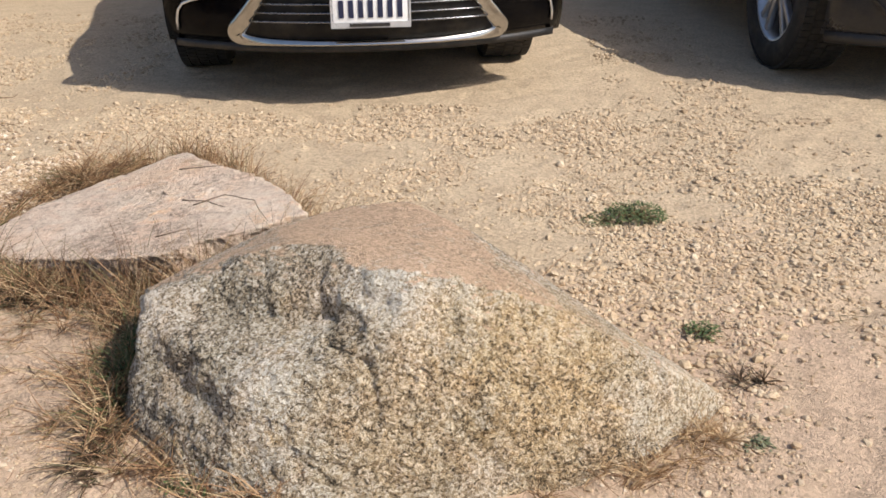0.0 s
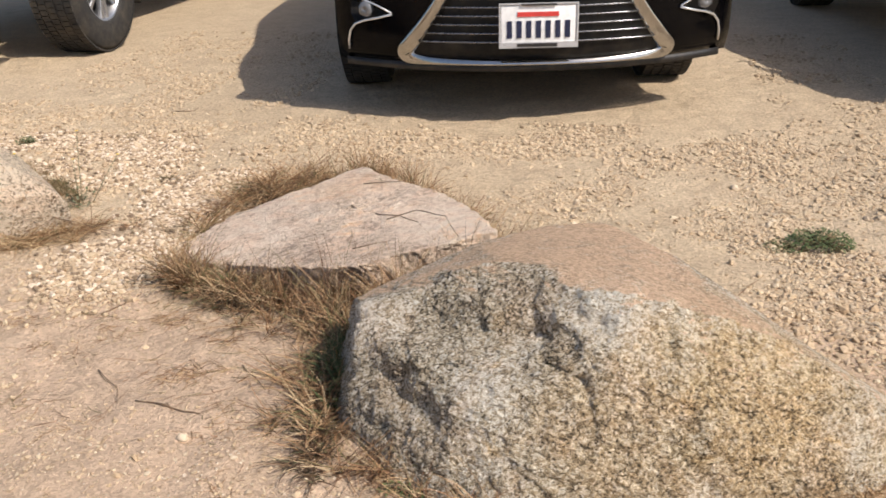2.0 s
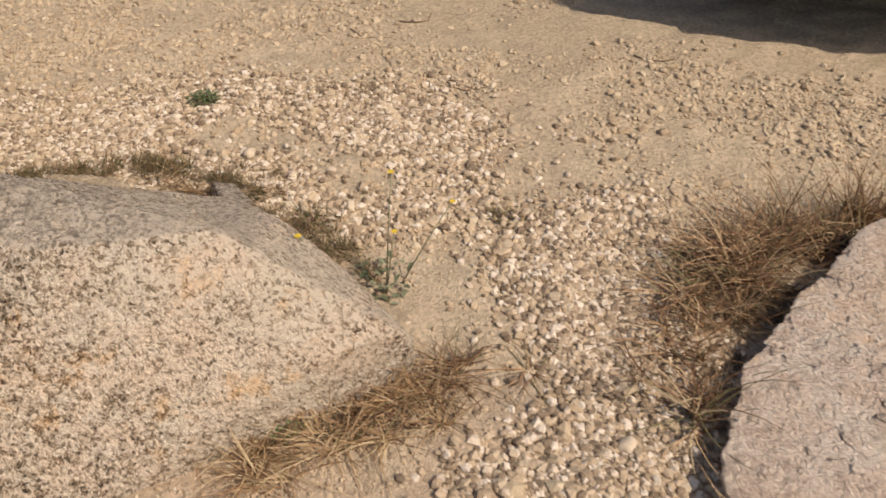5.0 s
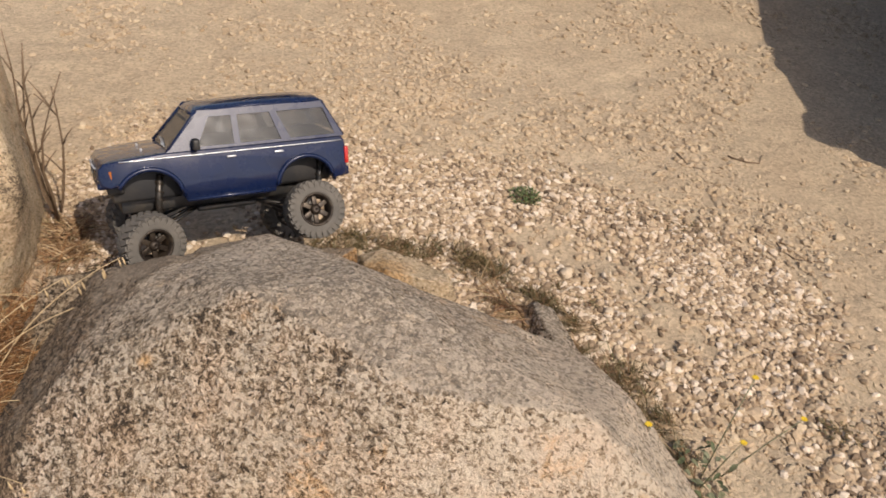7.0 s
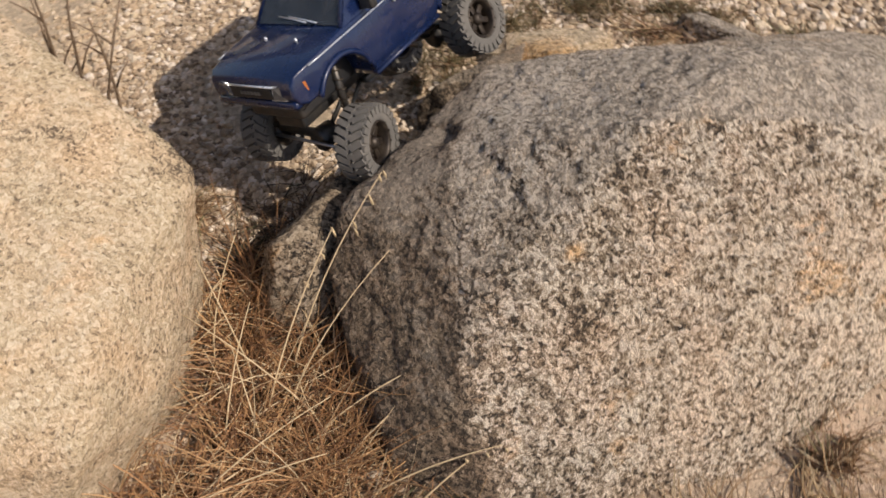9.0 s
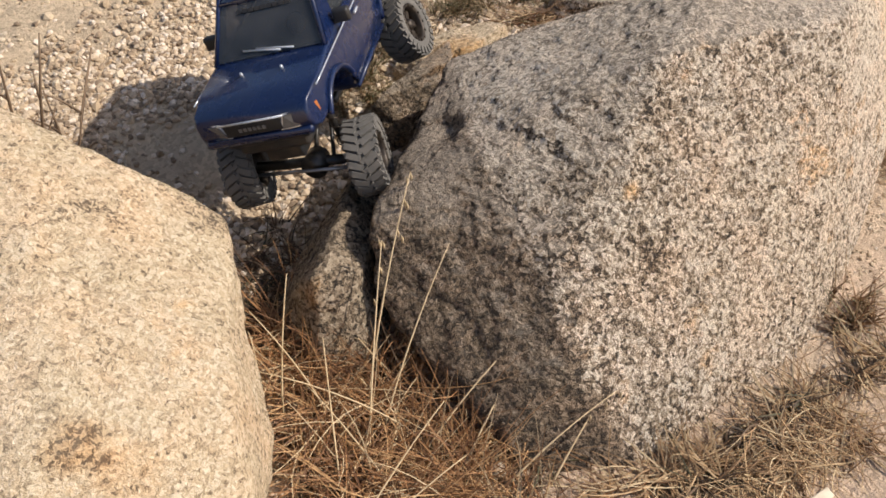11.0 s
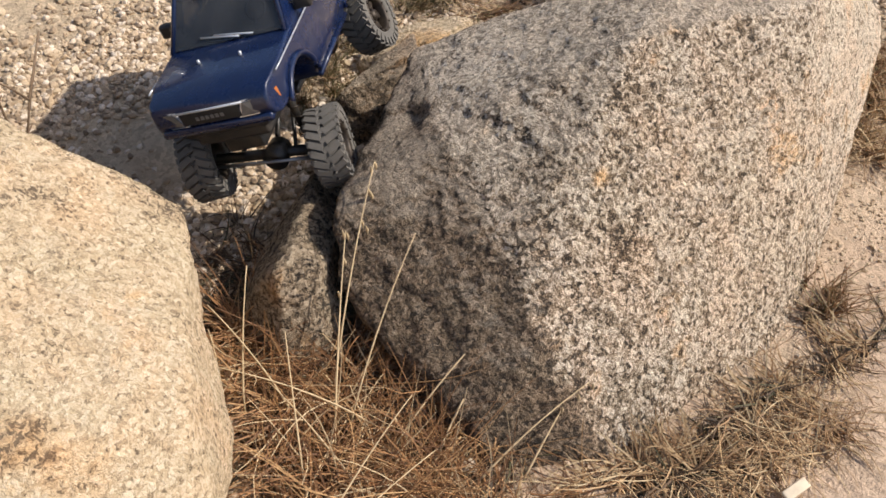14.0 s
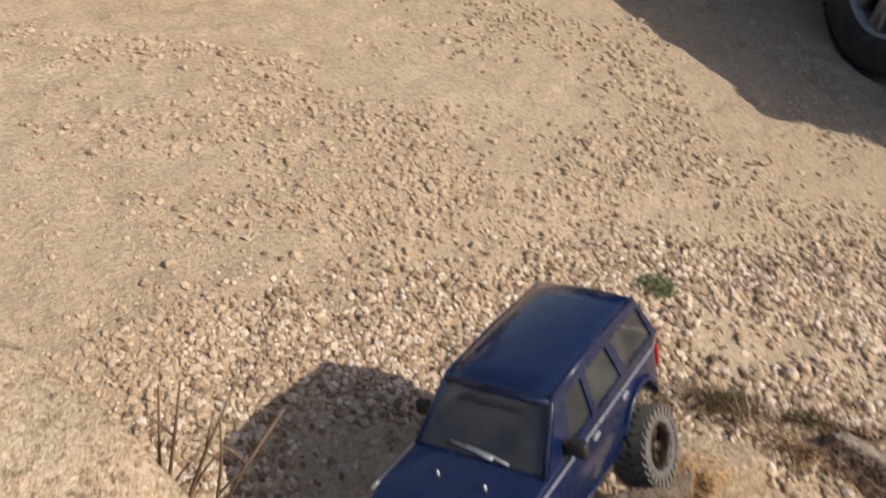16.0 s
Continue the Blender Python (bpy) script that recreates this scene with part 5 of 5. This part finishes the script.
blades("dry_grass", "red-brown dead grass behind the boulders", [(-1.85, 1.90, .20, .04, 350, -10), (-1.60, 1.80, .15, .04, 300, -30), (-2.74, 1.58, .06, .09, 420, 30), (-2.66, 1.50, .04, .10, 200, 0)], M_BROWN_GRASS, (.03, .10), (-5, 40), 26, .0012, .02)
blades("straw", "scattered bits of dry straw on the sand", [(-.45, 1.05, .35, .12, 260, 0), (-.55, .92, .40, .25, 300, 0), (-.35, .75, .25, .2, 220, 0), (-1.0, 1.0, .35, .25, 130, 0), (-1.65, .95, .25, .2, 160, 0), (-.9, 1.5, .3, .5, 90, 0), (.9, .9, .4, .4, 120, 0), (-1.9, 2.1, .6, .25, 160, 0)], M_BROWN_GRASS, (.015, .07), (-3, 6), 4, .0009, 0.0, steps=3)
blades("grass_tuft", "dark brown grass tuft beside the boulder", [(-1.735, 1.06, .035, .04, 160, 0)], M_BROWN_GRASS, (.03, .09), (20, 85), 30, .0012)
blades("grass_tuft", "small dark tuft at the boulder's low tip", [(.985, .90, .03, .02, 90, 0)], M_LITTER, (.02, .06), (5, 70), 30, .0012)


blades("dry_grass", "red-brown dry grass rising along the front edge of the flat rock", [(-.70, 1.20, .09, .04, 220, -20), (-.52, 1.15, .14, .03, 170, -6), (-.30, 1.10, .14, .035, 230, 0), (-.10, 1.12, .12, .05, 280, 10), (.02, 1.20, .10, .05, 300, 30), (-.22, .98, .10, .08, 150, 0)], M_BROWN_GRASS, (.06, .15), (25, 85), 45, .0014)
blades("dry_grass", "tall dry grass leaning over the flat rock's edge", [(.00, 1.18, .07, .04, 330, 35), (-.12, 1.12, .08, .03, 160, 10), (-.42, 1.12, .16, .02, 150, 0), (-.70, 1.20, .08, .03, 150, -20)], M_BROWN_GRASS, (.10, .20), (50, 88), 40, .0013)
blades("dry_grass", "thick flattened dry grass behind the flat rock", [(-.70, 1.93, .13, .07, 330, 30), (-.82, 1.72, .06, .13, 260, -15)], M_BROWN_GRASS, (.06, .17), (0, 50), 34, .0015, .03)
blades("grass_clump", "dark green grass in the shade of the large boulder", [(-.20, .90, .05, .12, 420, 0), (-.16, .76, .04, .08, 200, 10), (-.60, 1.17, .08, .04, 160, 0)], M_GREEN, (.03, .09), (10, 80), 40, .0014)


def stalk(x, y, z, height, lean, az, seeds, material=M_PALE_STRAW, r=.0016):
    """A tall dry stem with a few seed husks at its tip."""
    pts = []
    p, el = Vector((0, 0, 0)), radians(90 - lean)
    for i in range(9):
        pts.append(p.copy())
        p = p + Vector((math.cos(el) * math.cos(az), math.cos(el) * math.sin(az), math.sin(el))) * (height / 8)
        el -= radians(5)
    ob = empty("grass_stalk", Matrix.Translation((x, y, z)), "tall bleached dry grass stalk" + (" with a seed head" if seeds else ""), "grass stalk", "dry grass stalks")
    part("stem", tube(pts, [r * (1 - .6 * i / 8) for i in range(9)], 5), material, ob)
    for k in range(seeds):
        c = pts[8 - k % 3] + Vector((random.uniform(-.006, .006), random.uniform(-.006, .006), -.004 * (k // 3)))
        part("husk", tube([c, c + Vector((.002, .001, -.010)), c + Vector((.003, .002, -.020))], [.0006, .0022, .0005], 5), material, ob)
    return ob


random.seed(5)
for x, y, h, lean, deg, seeds in [(-2.47, 1.20, .33, 30, 52, 6), (-2.47, 1.15, .28, 30, 40, 0), (-2.50, 1.12, .30, 34, 62, 4), (-2.44, 1.10, .22, 45, 20, 0), (-2.40, 1.06, .24, 55, 35, 0), (-2.42, 1.13, .25, 40, 150, 0),
                                  (-2.52, 1.20, .20, 20, 120, 0), (-2.55, 1.08, .22, 35, 75, 0), (-2.38, 1.04, .18, 60, 170, 0), (-2.36, 1.02, .20, 50, 10, 3), (-2.58, 1.22, .22, 15, 60, 0), (-2.30, 1.00, .16, 50, 30, 0),
                                  (-2.60, 1.00, .26, 50, 30, 0), (-2.65, .98, .28, 55, 15, 0), (-2.48, 1.05, .2, 48, 110, 0)]:
    stalk(x, y, .01, h, lean, radians(deg), seeds)
for x, y, h, lean, deg in [(-.50, 2.05, .13, 8, 0), (-.44, 2.02, .14, 12, 90), (-.56, 2.06, .11, 15, 200), (-.36, 1.93, .12, 18, 30), (-.18, 1.74, .10, 10, 60), (-.05, 1.60, .12, 20, 10), (.05, 1.48, .13, 35, 20), (-.68, 1.19, .10, 8, 80), (-.62, 1.20, .09, 20, 40), (-.72, 1.24, .10, 12, 120), (.55, 1.22, .10, 15, 80), (.60, 1.25, .12, 40, 40)]:
    stalk(x, y, .0, h, lean, radians(deg), 0, M_BROWN_GRASS)


# ---------------------------------------------------------------- weeds, twigs
def add_leaf(bm, base, az, el, length, width):
    way = Vector((math.cos(el) * math.cos(az), math.cos(el) * math.sin(az), math.sin(el)))
    side = Vector((-math.sin(az), math.cos(az), 0))
    up = side.cross(way) * -1
    rows = []
    for t, w in ((0, .12), (.3, .9), (.65, 1.0), (1, .05)):
        c = base + way * (length * t) - Vector((0, 0, 1)) * (length * .35 * t * t)
        rows.append([bm.verts.new(c + side * (width * w * k) + up * (width * .35 * w * (abs(k)))) for k in (-.5, 0, .5)])
    for a, b in zip(rows, rows[1:]):
        for i in range(2):
            bm.faces.new((a[i], a[i + 1], b[i + 1], b[i]))


def weed(x, y, rx, ry, count, leaf, material, label, name="weed", height=.03, flowers=()):
    ob = empty(name, Matrix.Translation((x, y, ground_height(x, y))), label, "weed", "low weeds")
    bm, st = bmesh.new(), bmesh.new()
    for i in range(count):
        a, d = random.uniform(0, 2 * math.pi), math.sqrt(random.random())
        p = Vector((math.cos(a) * d * rx, math.sin(a) * d * ry, random.uniform(.002, height * (1 - .6 * d))))
        add_leaf(bm, p, random.uniform(0, 2 * math.pi), radians(random.uniform(-5, 60)), leaf * random.uniform(.6, 1.3), leaf * random.uniform(.28, .45))
        if i % 9 == 0:
            add_tube(st, [(0, 0, 0), p * .6 + Vector((0, 0, .004)), p], [.0013, .001, .0006], 5)
    part("foliage", bm, material, ob)
    part("stem", st, M_OLIVE, ob)
    for fx, fy, fz in flowers:
        part("flower_stem", tube([(fx * .3, fy * .3, 0), (fx * .7, fy * .7, fz * .6), (fx, fy, fz)], [.0014, .0011, .0009], 5), M_SAGE, ob)
        fb = bmesh.new()
        for k in range(9):
            add_leaf(fb, Vector((fx, fy, fz)), 2 * math.pi * k / 9, radians(25), .007, .004)
        part("flower", fb, M_YELLOW, ob, "small yellow flower")
    return ob


M_YELLOW = plain("yellow_petal", (0.75, 0.52, 0.03), 0.6)
random.seed(3)
weed(.885, 1.70, .085, .07, 760, .012, M_GREEN, "low green weed mat in the gravel", height=.045)
weed(.79, 1.67, .055, .05, 220, .010, M_GREEN, "low green weed mat in the gravel", height=.02)
weed(.94, 1.06, .035, .03, 150, .012, M_GREEN, "small green weed beside the boulder", height=.035)
weed(-1.985, 2.31, .040, .035, 200, .012, M_GREEN, "small green weed in the gravel", height=.035)
weed(-1.70, 2.04, .035, .03, 80, .010, M_OLIVE, "small olive weed in the gravel", height=.02)
weed(-1.16, 1.96, .05, .03, 120, .010, M_OLIVE, "small dry weed in the gravel", height=.02)
weed(-1.36, 1.72, .06, .06, 48, .024, M_SAGE, "grey-green broad-leaved weed with yellow flowers", height=.07, flowers=((.05, -.05, .17), (-.08, -.14, .21), (.12, .08, .15), (.03, .02, .24)))
weed(-1.41, 1.36, .03, .025, 80, .012, M_GREEN, "small green weed under the boulder's tip", height=.025)
weed(.965, .705, .03, .025, 90, .012, M_SAGE, "small grey-green weed beside the boulder", height=.02)
weed(.05, .53, .05, .02, 90, .014, M_GREEN, "small green weed at the boulder's foot", height=.03)
weed(-.66, 1.17, .06, .05, 120, .016, M_OLIVE, "olive weed among the dry grass", height=.04)
weed(-.12, .93, .05, .08, 160, .018, M_GREEN, "dark green weed in the boulder's shade", height=.05)
weed(-1.02, 1.06, .03, .025, 40, .009, M_OLIVE, "tiny dry weed on the sand", height=.015)
weed(-1.62, 2.45, .05, .05, 70, .010, M_OLIVE, "small dry weed on the sand", height=.02)


def twig(points, r, label="thin dry twig lying on the ground"):
    lift = [(x, y, (z if z else ground_height(x, y)) + r) for x, y, z in points]
    dense = []
    for a, b in zip(lift, lift[1:]):
        for t in (0, .33, .66):
            j = random.uniform(-1, 1) * r
            dense.append((a[0] + (b[0] - a[0]) * t + j, a[1] + (b[1] - a[1]) * t + j, a[2] + (b[2] - a[2]) * t))
    dense.append(lift[-1])
    n = len(dense)
    r *= .8
    ob = finish("twig", tube(dense, [r * (1 - .55 * i / (n - 1)) for i in range(n)], 6), M_TWIG)
    return tagged(ob, label, "twig", "dry twigs")


random.seed(9)
for pts, r in [([(-.955, 2.74, 0), (-.92, 2.715, 0), (-.88, 2.72, 0), (-.85, 2.745, 0)], .0030), ([(-1.63, 2.86, 0), (-1.575, 2.855, 0), (-1.545, 2.88, 0), (-1.55, 2.93, 0)], .0030),
               ([(-.50, .69, 0), (-.45, .675, 0), (-.40, .672, 0)], .0028), ([(-.55, .70, 0), (-.50, .69, 0), (-.47, .68, 0)], .0025), ([(-.83, 1.02, 0), (-.815, 1.08, 0), (-.79, 1.13, 0)], .0028),
               ([(-.92, 1.15, 0), (-.86, 1.11, 0), (-.80, 1.06, 0)], .0020), ([(-.40, .86, 0), (-.33, .80, 0), (-.25, .70, 0)], .0020), ([(-.98, 1.06, 0), (-.94, 1.055, 0)], .0022),
               ([(-.70, .80, 0), (-.62, .74, 0), (-.58, .68, 0)], .0018), ([(-1.10, .90, 0), (-1.03, .84, 0), (-1.0, .80, 0)], .0022), ([(-.24, 1.34, .165), (-.17, 1.32, .172), (-.11, 1.27, .178)], .0022),
               ([(-.20, 1.30, .168), (-.13, 1.33, .185), (-.05, 1.30, .185), (.0, 1.24, .15)], .0020), ([(-.38, 1.69, .118), (-.30, 1.69, .128), (-.25, 1.68, .135)], .0022), ([(-.26, 1.21, .125), (-.18, 1.22, .145)], .0020),
               ([(-1.42, 2.52, 0), (-1.36, 2.48, 0), (-1.30, 2.50, 0)], .0024), ([(-1.75, 2.78, 0), (-1.70, 2.74, 0), (-1.62, 2.75, 0)], .0022), ([(.55, 1.02, 0), (.61, .99, 0)], .0022),
               ([(-1.27, 1.47, .05), (-1.20, 1.49, .03), (-1.12, 1.50, 0)], .0018), ([(-1.72, .93, 0), (-1.68, .99, 0), (-1.66, 1.05, 0)], .0024), ([(-1.55, .98, 0), (-1.50, 1.04, 0)], .0020)]:
    twig(pts, r)


def bare_plant(base, tips, label):
    """Dead stems that rise from one root to the given tips, with short side twigs."""
    ob = empty("bare_stems", Matrix.Translation(base), label, "dead plant", "dead plants")
    for tip in tips:
        end = Vector(tip) - Vector(base)
        bow = Vector((random.uniform(-1, 1), random.uniform(-1, 1), 0)) * .03
        pts = [end * t + bow * math.sin(math.pi * t) + Vector((random.uniform(-1, 1), random.uniform(-1, 1), 0)) * .004 for t in (0, .2, .4, .6, .8, 1)]
        stem = part("stem", tube(pts, [.0036, .0033, .0029, .0024, .0019, .0011], 6), M_TWIG, ob)
        for k in (2, 3, 4):
            a2 = random.uniform(0, 2 * math.pi)
            out = pts[k] + Vector((math.cos(a2) * .035, math.sin(a2) * .035, .05)) * random.uniform(.6, 1.2)
            part("branch", tube([pts[k], (pts[k] + out) / 2 + Vector((0, 0, .004)), out], [.0018, .0015, .0009], 5), M_TWIG, stem)
    return ob


bare_plant((-2.775, 1.585, 0), [(-2.66, 1.58, .40), (-2.70, 1.545, .455), (-2.75, 1.54, .47), (-2.73, 1.60, .34), (-2.79, 1.60, .40)], "bare brown dead stems behind the golden boulder")
CHIP = (-2.004, .841)
chip = finish("wood_chip", box((-.020, -.007, 0), (.020, .007, .005), Matrix.Translation((CHIP[0], CHIP[1], ground_height(*CHIP) + .022)) @ Matrix.Rotation(radians(6), 4, "Z") @ Matrix.Rotation(.12, 4, "X"), .002), plain("pale_wood", (0.66, 0.55, 0.40), 0.8, scale=90))
tagged(chip, "pale splinter of wood lying on the straw", "wood chip")
